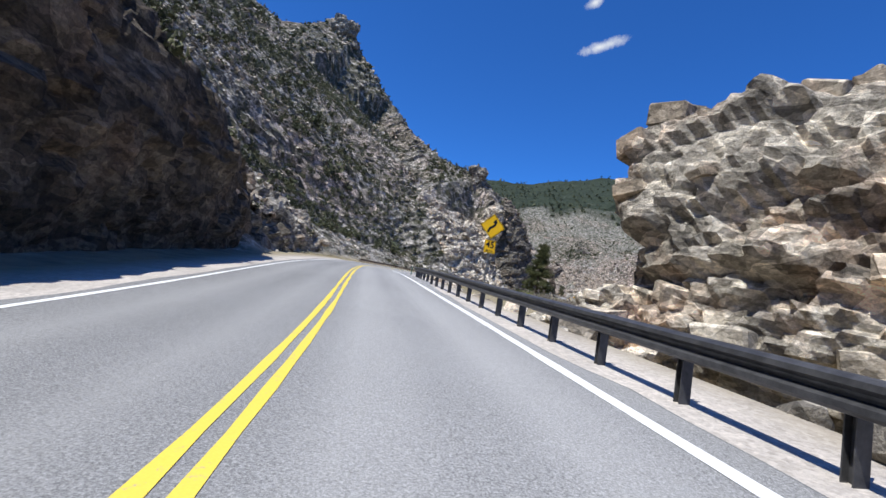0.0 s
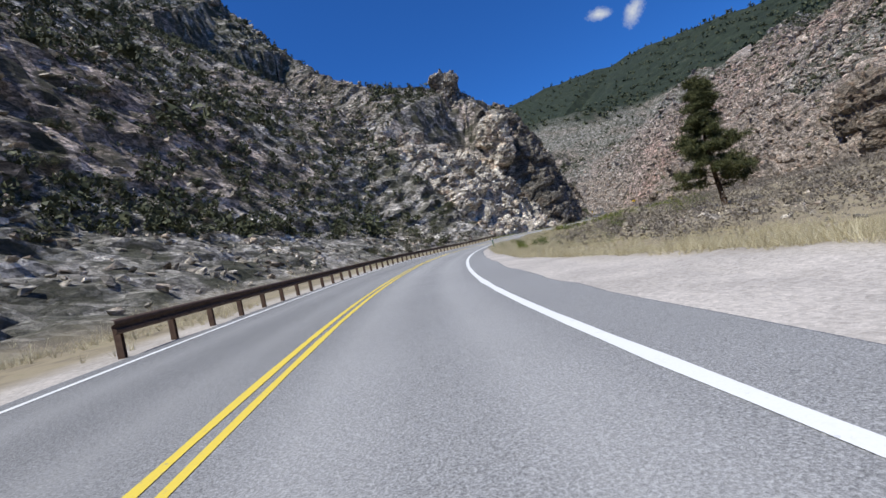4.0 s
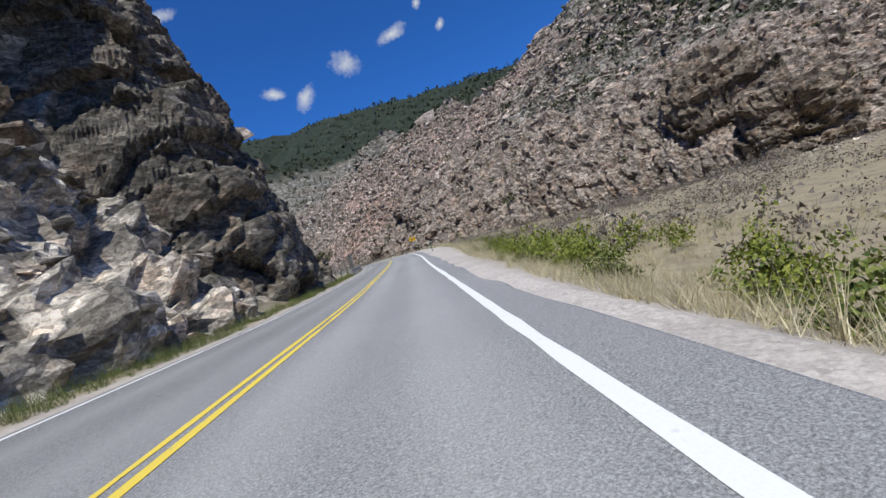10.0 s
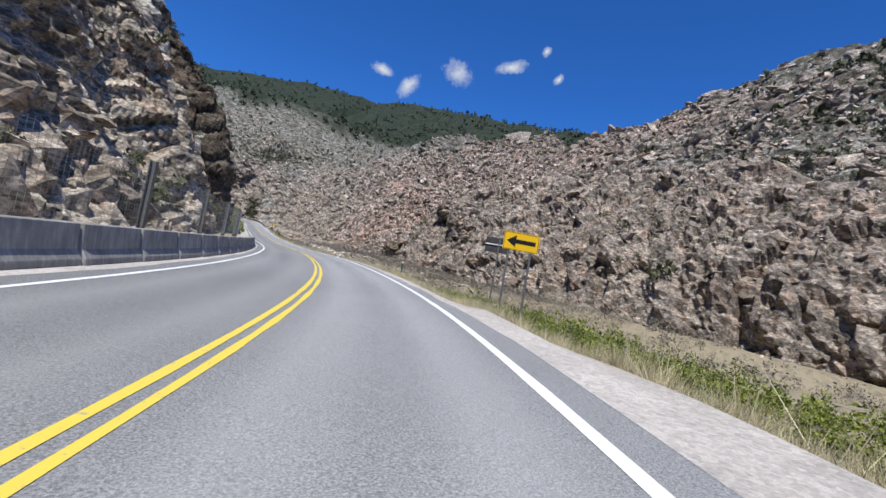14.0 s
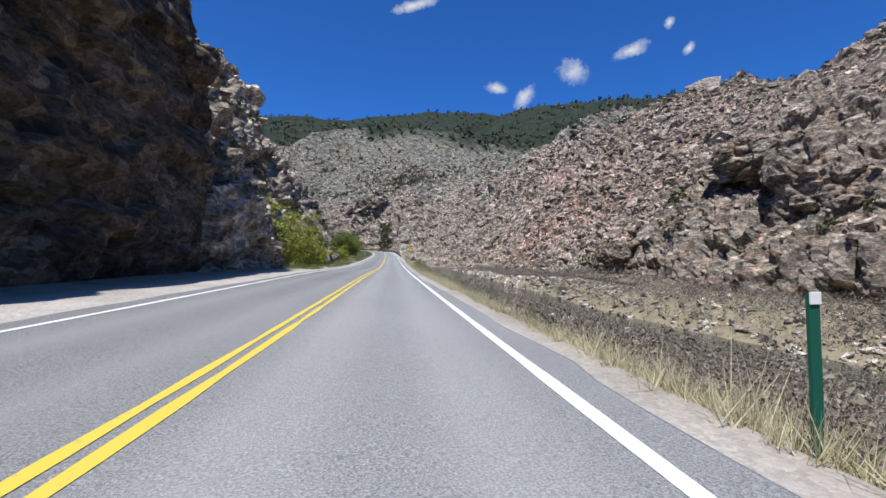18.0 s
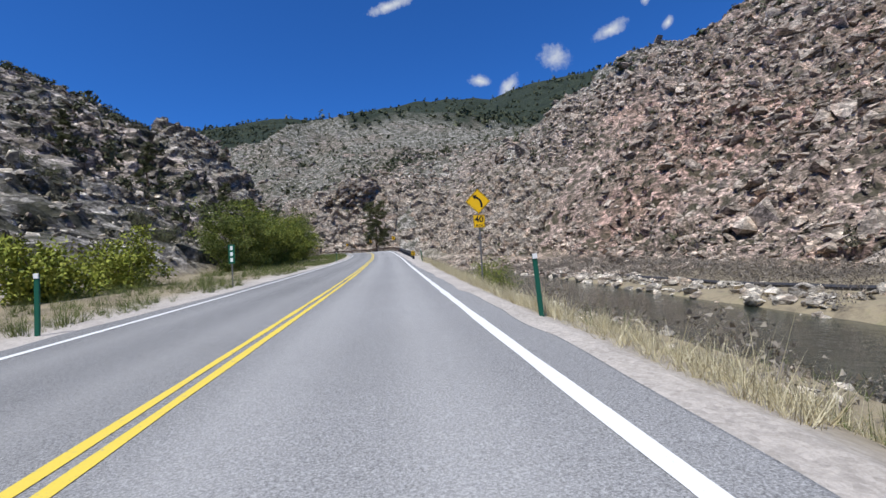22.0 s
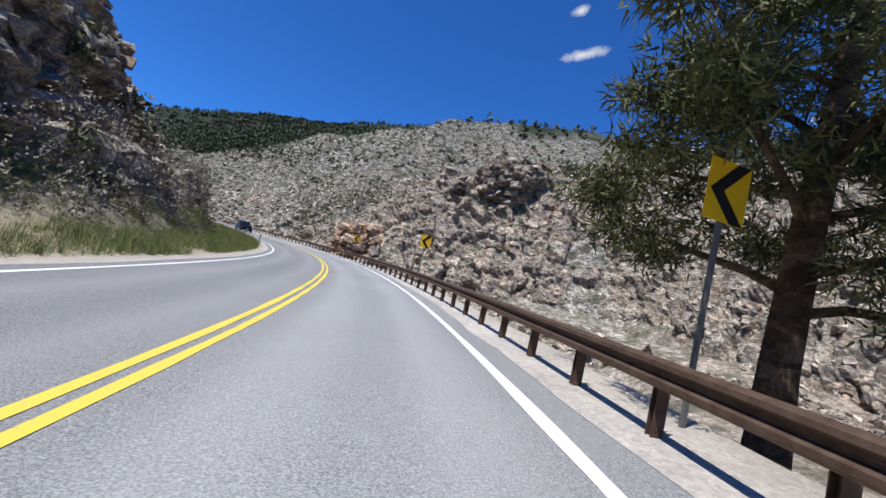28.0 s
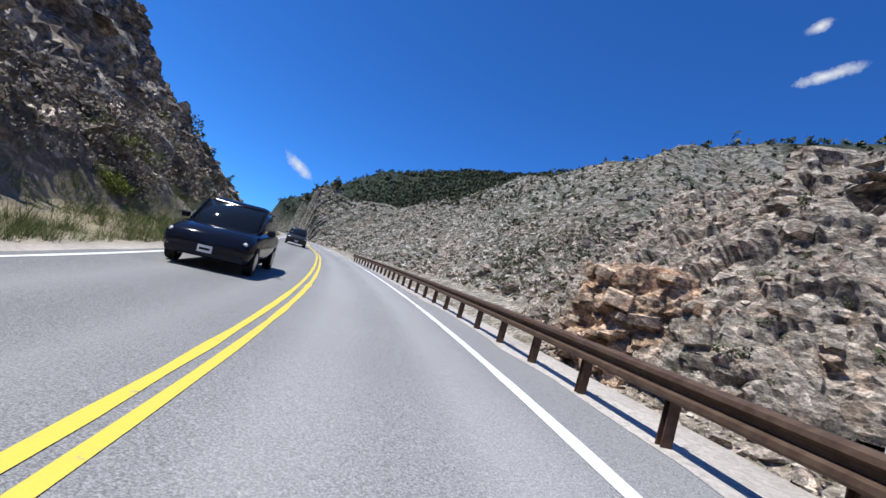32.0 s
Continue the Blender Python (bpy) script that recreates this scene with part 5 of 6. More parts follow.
SIGN_YELLOW = plain("sign_yellow", (0.85, 0.50, 0.01), 0.45)
SIGN_BLACK = plain("sign_black", (0.012, 0.012, 0.012), 0.5)
SIGN_GREEN = plain("sign_green", (0.008, 0.11, 0.065), 0.5)
SIGN_WHITE = plain("sign_white", (0.8, 0.8, 0.78), 0.45)
SIGN_BACK = plain("sign_back", (0.25, 0.26, 0.27), 0.45, 0.5)
POST_STEEL = plain("post_steel", (0.16, 0.16, 0.155), 0.55, 0.4)
POST_GREEN = plain("post_green", (0.012, 0.10, 0.065), 0.55)
DARK_STEEL = steel_material("dark_steel", (0.05, 0.05, 0.054), (0.10, 0.10, 0.105), 0.5, 0.4)


def concrete_material():
    n = Nodes("concrete", 0.9)
    col = n.ramp(n.noise(1.2, 6, 0.7), (0.3, (0.22, 0.21, 0.195)), (0.7, (0.40, 0.385, 0.36)))
    streak = n.ramp(n.noise(2.0, 4, 0.7, n.scaled(3, 3, 0.3)), (0.45, 0.6), (0.6, 1.0))
    return n.done(n.mix(0.6, col, streak, "MULTIPLY"), n.noise(25, 5), 0.3, 0.01)


CONCRETE = concrete_material()
BARK = rock_material("bark", (0.75, 0.55, 0.42), 0.55)
DEADWOOD = plain("dead_wood", (0.16, 0.13, 0.11), 0.9, 0, 0.5)

# ---- guardrails ----
BEAM = [(0.0, 0.755), (0.035, 0.745), (0.08, 0.715), (0.083, 0.665), (0.005, 0.625), (0.0, 0.60), (0.005, 0.575), (0.083, 0.535), (0.08, 0.485), (0.035, 0.455), (0.0, 0.445)]


def beam_section(s0, s1, d_of, side):
    """One length of corrugated rail beside the road; side: +1 right of it, -1 left."""
    st = np.linspace(s0, s1 + 0.12, 4)
    loop = [(o, z) for o, z in BEAM] + [(o - 0.014, z) for o, z in BEAM[::-1]]
    rows = []
    for s in st:
        d = d_of(s)
        for o, z in loop:
            p = at(s, d - side * (o + 0.075))
            rows.append((p[0], p[1], at(s, d)[2] + z))
    n = len(loop)
    faces = [(k * n + j, k * n + (j + 1) % n, (k + 1) * n + (j + 1) % n, (k + 1) * n + j) for k in range(3) for j in range(n)]
    me = bpy.data.meshes.new("beam")
    me.from_pydata(rows, [], faces)
    bm = bmesh.new()
    bm.from_mesh(me)
    bpy.data.meshes.remove(me)
    for k in (0, 3):
        bm.verts.ensure_lookup_table()
        try:
            bm.faces.new([bm.verts[k * n + j] for j in range(n)])
        except ValueError:
            pass
    bmesh.ops.recalc_face_normals(bm, faces=bm.faces[:])
    return bm


def guardrail(s0, s1, d_of, side, steel, label, group=""):
    m0 = stand(s0, d_of(s0))
    rail = thing("guardrail", m0, label, "guardrail", group)
    inv = m0.inverted()
    first = None
    s = s0
    while s < s1:
        e = min(s + 3.81, s1)
        bm = beam_section(s, e, d_of, side)
        part("beam", bm, steel, rail, m=inv)
        s += 3.81
    s = s0 + 0.3
    while s < s1:
        d = d_of(s) + side * 0.0
        m = inv @ stand(s, d + side * 0.03, 180, 0.0)
        if first is None:
            bm = bmesh.new()
            for y in (-0.045, 0.045):
                box(bm, (0.14, 0.012, 0.95), (0, y, 0.22))
            box(bm, (0.01, 0.09, 0.95), (0, 0, 0.22))
            first = part("post", bm, steel, rail, m=m)
        else:
            share("post", first, rail, m)
        if side > 0 and round((s - s0) / 1.905) % 8 == 4:
            part("reflector", box(bmesh.new(), (0.03, 0.012, 0.11), (0, -0.1, 0.80), None, 0.003), SIGN_WHITE, rail, "small white reflector", m)
        s += 1.905
    return rail


guardrail(-26.0, 39.0, lambda s: 4.5 + 0.35 * max(0, (s - 30) / 9) ** 2, 1, DARK_STEEL, "dark steel corrugated guardrail on short posts", "guardrails")
guardrail(92.0, 184.0, lambda s: -4.38, -1, RUST, "rusty brown steel guardrail along the rocky slope", "guardrails")
guardrail(507.0, 537.0, lambda s: 4.75, 1, DARK_STEEL, "grey steel guardrail with a square end terminal", "guardrails")
guardrail(537.2, 702.0, lambda s: 4.75, 1, RUST, "long rusty brown steel guardrail above the river", "guardrails")
end = thing("rail_terminal", stand(506.2, 4.6), "grey boxed guardrail end terminal with a striped marker", "guardrail end")
part("head", box(bmesh.new(), (0.42, 1.0, 0.40), (0, 0.3, 0.62), None, 0.02), DARK_STEEL, end)
part("slot", box(bmesh.new(), (0.12, 0.02, 0.08), (0, -0.21, 0.62)), SIGN_BLACK, end)
part("post", box(bmesh.new(), (0.12, 0.14, 0.6), (0, 0.2, 0.25)), DARK_STEEL, end)
marker = part("marker_panel", box(bmesh.new(), (0.46, 0.012, 0.50), (0, -0.24, 0.72)), SIGN_YELLOW, end, "yellow and black striped marker panel")
for k in range(4):
    z0 = 0.46 + 0.15 * k
    o = [(-0.23, z0 - 0.10), (0.23, z0 + 0.10), (0.23, z0 + 0.17), (-0.23, z0 - 0.03)]
    o = [(x, min(max(z, 0.475), 0.965)) for x, z in o]
    part("stripe", plate(bmesh.new(), o, 0.006, -0.25), SIGN_BLACK, marker)

# ---- road signs ----
def diamond(r):
    return [(0, r), (r, 0), (0, -r), (-r, 0)]


def arrow_path(bm, pts, width, head, y):
    """A thick bent stroke with an arrow head at its end, as plates."""
    left, right = [], []
    for k, (x, z) in enumerate(pts):
        a, b = Vector(pts[max(k - 1, 0)]), Vector(pts[min(k + 1, len(pts) - 1)])
        t = (b - a).normalized()
        left.append((x - t.y * width / 2, z + t.x * width / 2))
        right.append((x + t.y * width / 2, z - t.x * width / 2))
    for k in range(len(pts) - 1):
        plate(bm, [left[k], left[k + 1], right[k + 1], right[k]], 0.004, y)
    t = (Vector(pts[-1]) - Vector(pts[-2])).normalized()
    p, q = Vector(pts[-1]), Vector((-t.y, t.x))
    plate(bm, [tuple(p + q * head * 0.62), tuple(p + t * head), tuple(p - q * head * 0.62)], 0.004, y)
    return bm


def warning_sign(s, d, height, speed, pts, label, facing=180.0):
    m = stand(s, d, facing)
    gap = at(s, d)[2] + height - m.translation.z
    sign = thing("warning_sign", m, label, "road sign", "warning signs")
    part("post", box(bmesh.new(), (0.06, 0.05, gap + 0.3), (0, 0.04, (gap + 0.3) / 2 - 0.05)), POST_STEEL, sign)
    top = part("diamond_plate", plate(bmesh.new(), diamond(0.52), 0.006, 0), SIGN_YELLOW, sign, m=Matrix.Translation((0, 0, gap)))
    bm = bmesh.new()
    a, b = diamond(0.495), diamond(0.475)
    for k in range(4):
        plate(bm, [a[k], a[(k + 1) % 4], b[(k + 1) % 4], b[k]], 0.003, -0.006)
    part("border", bm, SIGN_BLACK, top)
    part("arrow", arrow_path(bmesh.new(), pts, 0.085, 0.17, -0.007), SIGN_BLACK, top, "black bent arrow")
    plaque = part("speed_plate", box(bmesh.new(), (0.47, 0.006, 0.52), (0, 0, 0)), SIGN_YELLOW, sign, m=Matrix.Translation((0, 0, gap - 0.83)))
    up = pose(0, -0.006, 0.07, 90, 0, 0)
    text_mesh(speed, 0.36, SIGN_BLACK, plaque, "speed_number", up, "black speed number")
    text_mesh("M P H", 0.11, SIGN_BLACK, plaque, "unit_letters", pose(0, -0.006, -0.17, 90, 0, 0), "black letters")
    bm = bmesh.new()
    for w_, h_, x, z in ((0.43, 0.012, 0, 0.232), (0.43, 0.012, 0, -0.232), (0.012, 0.464, 0.21, 0), (0.012, 0.464, -0.21, 0)):
        box(bm, (w_, 0.003, h_), (x, -0.005, z))
    part("border", bm, SIGN_BLACK, plaque)
    return sign


warning_sign(17.6, 5.4, 2.95, "45", [(-0.16, -0.26), (-0.15, -0.17), (-0.10, -0.08), (0.0, -0.01), (0.07, 0.05), (0.09, 0.12), (0.09, 0.15)], "yellow diamond winding road sign with 45 mph plate")
warning_sign(473.3, 5.8, 3.2, "40", [(0.14, -0.26), (0.14, -0.12), (0.11, -0.01), (0.04, 0.09), (-0.05, 0.15), (-0.09, 0.17)], "yellow diamond bending arrow sign with 40 mph plate")

m = stand(298.0, 6.7, 172)
gap = at(298.0, 6.7)[2] + 2.35 - m.translation.z
arrow = thing("arrow_sign", m, "wide yellow sign with a large black arrow", "road sign")
for x in (-0.4, 0.4):
    part("post", box(bmesh.new(), (0.07, 0.05, gap + 0.25), (x, 0.04, (gap + 0.25) / 2 - 0.05)), POST_STEEL, arrow)
face = part("sign_plate", box(bmesh.new(), (1.28, 0.006, 0.64), (0, 0, 0)), SIGN_YELLOW, arrow, m=Matrix.Translation((0, 0, gap)))
part("arrow", plate(bmesh.new(), [(0.52, 0.075), (-0.20, 0.075), (-0.20, 0.21), (-0.53, 0.0), (-0.20, -0.21), (-0.20, -0.075), (0.52, -0.075)], 0.004, -0.006), SIGN_BLACK, face, "large black arrow")
bm = bmesh.new()
for w_, h_, x, z in ((1.22, 0.014, 0, 0.295), (1.22, 0.014, 0, -0.295), (0.014, 0.6, 0.61, 0), (0.014, 0.6, -0.61, 0)):
    box(bm, (w_, 0.003, h_), (x, -0.005, z))
part("border", bm, SIGN_BLACK, face)
m = stand(300.6, 6.8, 150)
gap = at(300.6, 6.8)[2] + 2.25 - m.translation.z
rear = thing("arrow_sign", m, "grey back of a road sign facing the other way", "road sign")
part("post", box(bmesh.new(), (0.06, 0.05, gap + 0.3), (0.1, -0.05, (gap + 0.3) / 2 - 0.05)), POST_STEEL, rear)
part("sign_plate", box(bmesh.new(), (0.95, 0.006, 0.62), (0, 0, gap)), DARK_STEEL, rear)
part("brace", box(bmesh.new(), (0.95, 0.03, 0.04), (0, -0.03, gap + 0.02)), SIGN_WHITE, rear)


def chevron(s, d, height, label, facing):
    m = stand(s, d, facing)
    gap = at(s, d)[2] + height - m.translation.z
    sign = thing("chevron_sign", m, label, "road sign", "chevron signs")
    part("post", box(bmesh.new(), (0.06, 0.05, gap + 0.3), (0, 0.04, (gap + 0.3) / 2 - 0.05)), POST_STEEL, sign)
    face = part("sign_plate", box(bmesh.new(), (0.64, 0.006, 0.78), (0, 0, 0)), SIGN_YELLOW, sign, m=Matrix.Translation((0, 0, gap)))
    bm = bmesh.new()
    plate(bm, [(0.10, 0.385), (0.31, 0.385), (-0.06, 0.0), (-0.27, 0.0)], 0.004, -0.006)
    plate(bm, [(-0.27, 0.0), (-0.06, 0.0), (0.31, -0.385), (0.10, -0.385)], 0.004, -0.006)
    part("chevron", bm, SIGN_BLACK, face, "black chevron")
    return sign


for s, d, h in ((553.0, 5.35, 2.65), (579.9, 5.5, 2.85), (602.0, 5.35, 2.6), (627.3, 5.25, 2.42)):
    chevron(s, d, h, "yellow chevron sign with a black arrow point behind the guardrail", 188)


def delineator(s, d, tall=1.3, lean=0.0):
    m = stand(s, d, 180, 0.1) @ pose(0, 0, 0, 0, lean, 0)
    post = thing("delineator_post", m, "green steel roadside post with a white reflector on top", "delineator", "delineator posts")
    bm = bmesh.new()
    box(bm, (0.075, 0.012, tall), (0, 0, tall / 2), None, 0.003)
    for x in (-0.04, 0.04):
        box(bm, (0.012, 0.035, tall), (x, 0.015, tall / 2))
    part("post", bm, POST_GREEN, post)
    part("reflector", box(bmesh.new(), (0.095, 0.02, 0.10), (0, -0.012, tall - 0.03), None, 0.004), SIGN_WHITE, post, "white reflector")


for s, d, lean in ((59.4, 5.9, 0), (129.8, 5.3, -3), (258.3, 5.1, -3), (284.5, 5.2, 2), (314, 5.9, 0), (364.4, 5.2, -2), (463.4, 5.0, -3), (501.8, 5.3, -5), (621.6, 5.9, 3), (464.5, -4.75, 0), (515.1, -4.7, 2), (263.1, -5.9, 0), (621.0, -4.9, 0)):
    delineator(s, d, 1.3, lean)
mile = thing("mile_marker", stand(476.2, -5.0, 180), "narrow green mile marker sign on a steel post", "road sign")
part("post", box(bmesh.new(), (0.05, 0.04, 2.0), (0, 0.03, 1.0)), POST_STEEL, mile)
face = part("sign_plate", box(bmesh.new(), (0.27, 0.006, 0.85), (0, 0, 1.55), None, 0.002), SIGN_GREEN, mile)
for z in (1.82, 1.55, 1.28):
    part("bar", box(bmesh.new(), (0.11, 0.004, 0.17), (0, -0.006, z)), SIGN_WHITE, face)

# ---- rockfall barrier and fence ----
barrier = thing("concrete_barrier", stand(276.0, -5.0), "stained grey concrete barrier below the scree slope", "barrier")
inv = barrier.matrix_basis.inverted()
BAR = [(-0.30, -0.15), (-0.30, 0.08), (-0.17, 0.30), (-0.12, 0.86), (0.12, 0.86), (0.17, 0.30), (0.30, 0.08), (0.30, -0.15)]
for k in range(-2, 19):
    s0 = 276.0 + 3.05 * k
    d = -5.25 + 0.045 * k if k < 14 else -4.62 + 0.02 * (k - 14)
    bm = bmesh.new()
    rings = []
    for s in (s0 + 0.02, s0 + 1.5, s0 + 3.02):
        ring = []
        for o, z in BAR:
            p = at(s, d + o)
            ring.append(bm.verts.new((p[0], p[1], at(s, d)[2] + z)))
        rings.append(ring)
    for a, b in zip(rings, rings[1:]):
        for j in range(len(BAR) - 1):
            bm.faces.new((a[j], a[j + 1], b[j + 1], b[j]))
    bm.faces.new(rings[0])
    bm.faces.new(rings[-1][::-1])
    bmesh.ops.recalc_face_normals(bm, faces=bm.faces[:])
    bmesh.ops.bevel(bm, geom=[e for e in bm.edges if e.calc_face_angle(0) > 0.5], offset=0.02, segments=1, affect="EDGES")
    part("barrier_block", bm, CONCRETE, barrier, m=inv)

fence = thing("rockfall_fence", stand(283.5, -6.2), "tall steel posts carrying wire rockfall netting", "fence")
inv = fence.matrix_basis.inverted()
FENCE_S = [283.8, 292.2, 301.0, 310.0, 319.0, 328.0, 334.0]
for s in FENCE_S:
    bm = bmesh.new()
    for x in (-0.09, 0.09):
        box(bm, (0.025, 0.26, 3.5), (x, 0, 1.7))
    box(bm, (0.2, 0.015, 3.5), (0, 0, 1.7))
    part("post", bm, POST_STEEL, fence, m=inv @ stand(s, -6.2, 180, 0.2))
for a, b in zip(FENCE_S, FENCE_S[1:]):
    bm = bmesh.new()
    n = int((b - a) / 0.22)
    sag = lambda u: 0.12 * math.sin(math.pi * u)
    for z in np.arange(0.9, 3.0, 0.22):
        for k in range(0, n, 4):
            q = [at(a + (b - a) * min(1, (k + j) / n), -6.1 + sag((k + j) / n), z) for j in (0, 4)]
            tube(bm, q, (0.005, 0.005), 3)
    for k in range(1, n):
        q = [at(a + (b - a) * k / n, -6.1 + sag(k / n), z) for z in (0.9, 2.95)]
        tube(bm, q, (0.005, 0.005), 3)
    part("netting", bm, GALV, fence, m=inv)

# ---- trees and bushes ----
def limb_path(start, direction, length, rng, droop=0.0, n=5):
    pts, p, d = [Vector(start)], Vector(start), Vector(direction).normalized()
    for _ in range(n):
        d = (d + Vector(rng.normal(0, 0.16, 3)) + Vector((0, 0, -droop))).normalized()
        p = p + d * length / n
        pts.append(p.copy())
    return pts


def needle_clumps(centres, radius, n, size, rng, stretch=2.4):
    """Many thin leaf triangles in clumps round the centres."""
    c = np.repeat(np.array(centres), n, 0)
    k = len(c)
    r = np.repeat(np.asarray(radius), n)[:, None] if np.ndim(radius) else radius
    off = rng.normal(size=(k, 3))
    off /= np.linalg.norm(off, axis=1)[:, None]
    c = c + off * (rng.uniform(0, 1, (k, 1)) ** 0.6) * r * [1, 1, 0.55]
    ax = rng.normal(size=(k, 3)) + off * 1.2
    ax /= np.linalg.norm(ax, axis=1)[:, None]
    side = np.cross(ax, rng.normal(size=(k, 3)))
    side /= np.linalg.norm(side, axis=1)[:, None]
    a, b = ax * size * stretch, side * size
    v = np.stack([c - b * 0.5, c + b * 0.5, c + a], 1).reshape(-1, 3)
    return v, np.arange(3 * k).reshape(-1, 3)


def pine(base, tall, spread, label, seed, lean=(0, 0), bare=0.2, limbs=26, needles=70, flat_top=True, leaf=0.045):
    rng = np.random.default_rng(seed)
    tree = thing("pine_tree", pose(*base), label, "tree")
    trunk_pts = [Vector((lean[0] * u * u * tall + 0.25 * math.sin(5 * u + seed), lean[1] * u * u * tall + 0.2 * math.sin(4 * u + 2 * seed), u * tall)) for u in np.linspace(0, 1, 9)]
    trunk_pts[0].z = -0.6
    r0 = tall * 0.02
    part("trunk", tube(bmesh.new(), trunk_pts, [r0 * (1 - 0.9 * u) * (1.25 if u == 0 else 1) for u in np.linspace(0, 1, 9)], 10), BARK, tree, "dark furrowed trunk")
    centres, radii = [], []
    for k in range(limbs):
        u = bare + (0.97 - bare) * (k + 0.5) / limbs
        j = min(int(u * 8), 7)
        p = trunk_pts[j].lerp(trunk_pts[j + 1], u * 8 - j)
        az = k * 2.4 + rng.normal(0, 0.4)
        ln = spread * (1.0 - 0.75 * abs(u - 0.5) ** 1.5 * 1.6) * rng.uniform(0.65, 1.1) if flat_top else spread * (1.05 - u) * rng.uniform(0.7, 1.1) + 0.4
        path = limb_path(p, (math.cos(az), math.sin(az), rng.uniform(0.05, 0.45)), ln, rng, 0.03)
        rr = max(0.02, r0 * 0.32 * (1.1 - u))
        part("limb", tube(bmesh.new(), path, np.linspace(rr, rr * 0.25, len(path)), 5), BARK, tree)
        for q in path[2:]:
            for _ in range(2):
                centres.append(np.array(q) + rng.normal(0, 0.35, 3) * [1, 1, 0.5])
                radii.append(rng.uniform(0.35, 0.75) * spread / 4)
    centres.append(np.array(trunk_pts[-1]))
    radii.append(0.6)
    v, f = needle_clumps(centres, radii, int(needles * 2.6), leaf, rng, 5.0)
    crown = link_mesh("crown", v, f, PINE, False, tree)
    tagged(crown, "ragged dark green needles")
    return tree


def on_ground(x, y, up=-0.1):
    return (x, y, float(height_at(np.array([[x, y]]))[0]) + up)


big = on_ground(138.2, 550.2)
pine(big, 39.0 - big[2], 4.6, "tall ragged pine tree leaning over a rusty guardrail", 4, (-0.06, -0.03), 0.17, 42, 80)
pine(on_ground(28, 141.5), 17.5, 5.6, "tall dark pine tree in a grassy field", 9, (0.02, 0.02), 0.14, 44, 70, False, 0.08)
for k, (s, d, h) in enumerate(((545, -26, 8), (536, -36, 8), (528, -44, 7), (560, -24, 6), (512, -44, 6), (588, -30, 5), (604, -34, 5))):
    p = at(s, d)
    pine(on_ground(p[0], p[1]), h, h * 0.28, "dark green pine tree on a rocky slope", 20 + k, (0.0, 0.0), 0.1, 16, 50, False)

dead = thing("dead_tree", pose(*on_ground(142.6, 532.6)), "bare dead tree leaning above the river bank", "tree")
path = limb_path((0, 0, -0.4), (0.45, -0.1, 1), 6.0, np.random.default_rng(3), -0.02, 7)
part("trunk", tube(bmesh.new(), path, np.linspace(0.16, 0.03, len(path)), 7), DEADWOOD, dead)
for k in range(9):
    q = path[2 + k % 5]
    lp = limb_path(q, (math.cos(k * 2.1), math.sin(k * 2.1), 0.5), 1.6 - 0.1 * k, np.random.default_rng(k), 0, 4)
    part("limb", tube(bmesh.new(), lp, np.linspace(0.045, 0.01, len(lp)), 5), DEADWOOD, dead)


def bush(base, wide, tall, material, label, seed, leaves=1500, leaf=0.09, group="bushes"):
    rng = np.random.default_rng(seed)
    ob = thing("bush", pose(*base), label, "bush", group)
    centres, radii = [], []
    for k in range(7):
        az = k * 0.9 + rng.normal(0, 0.3)
        path = limb_path((0.1 * math.cos(az), 0.1 * math.sin(az), -0.2), (math.cos(az) * wide / tall * 0.6, math.sin(az) * wide / tall * 0.6, 1.0), tall * rng.uniform(0.6, 0.95), rng, 0.02)
        part("stem", tube(bmesh.new(), path, np.linspace(0.05, 0.012, len(path)), 5), DEADWOOD, ob)
        for q in path[1:]:
            for _ in range(2):
                centres.append(np.array(q) + rng.normal(0, 0.2, 3) * wide)
                radii.append(rng.uniform(0.22, 0.42) * wide)
    v, f = needle_clumps(centres, radii, max(8, leaves // len(centres)), leaf, rng, 1.4)
    v[:, 2] = np.maximum(v[:, 2], 0.02)
    link_mesh("leaves", v, f, material, False, ob)
    return ob


brng = np.random.default_rng(77)
for k in range(15):
    s, d = 501 + 3.0 * k + brng.normal(0, 0.8), -11.5 - brng.uniform(0, 3.0)
    p = at(s, d)
    bush(on_ground(p[0], p[1]), brng.uniform(3.0, 3.8), brng.uniform(6.4, 8.4), GREEN if k % 3 else DEEP, "tall leafy green bush beside the road", 100 + k, 11000, 0.12, "green bushes beside the road")
for k, (s, d, w, h) in enumerate(((411, -9.6, 3.2, 7.6), (416.5, -9.2, 3.2, 7.0), (421, -9.2, 2.8, 5.0), (425.5, -8.6, 1.8, 2.4), (466, -10, 2, 2.2), (474, -11.5, 2.4, 2.8), (480, -11.5, 2.4, 3.0))):
    p = at(s, d)
    bush(on_ground(p[0], p[1]), w, h, BRIGHT, "bright yellow-green bush against a rock cliff", 130 + k, 6000, 0.12, "bright bushes by the cliff")
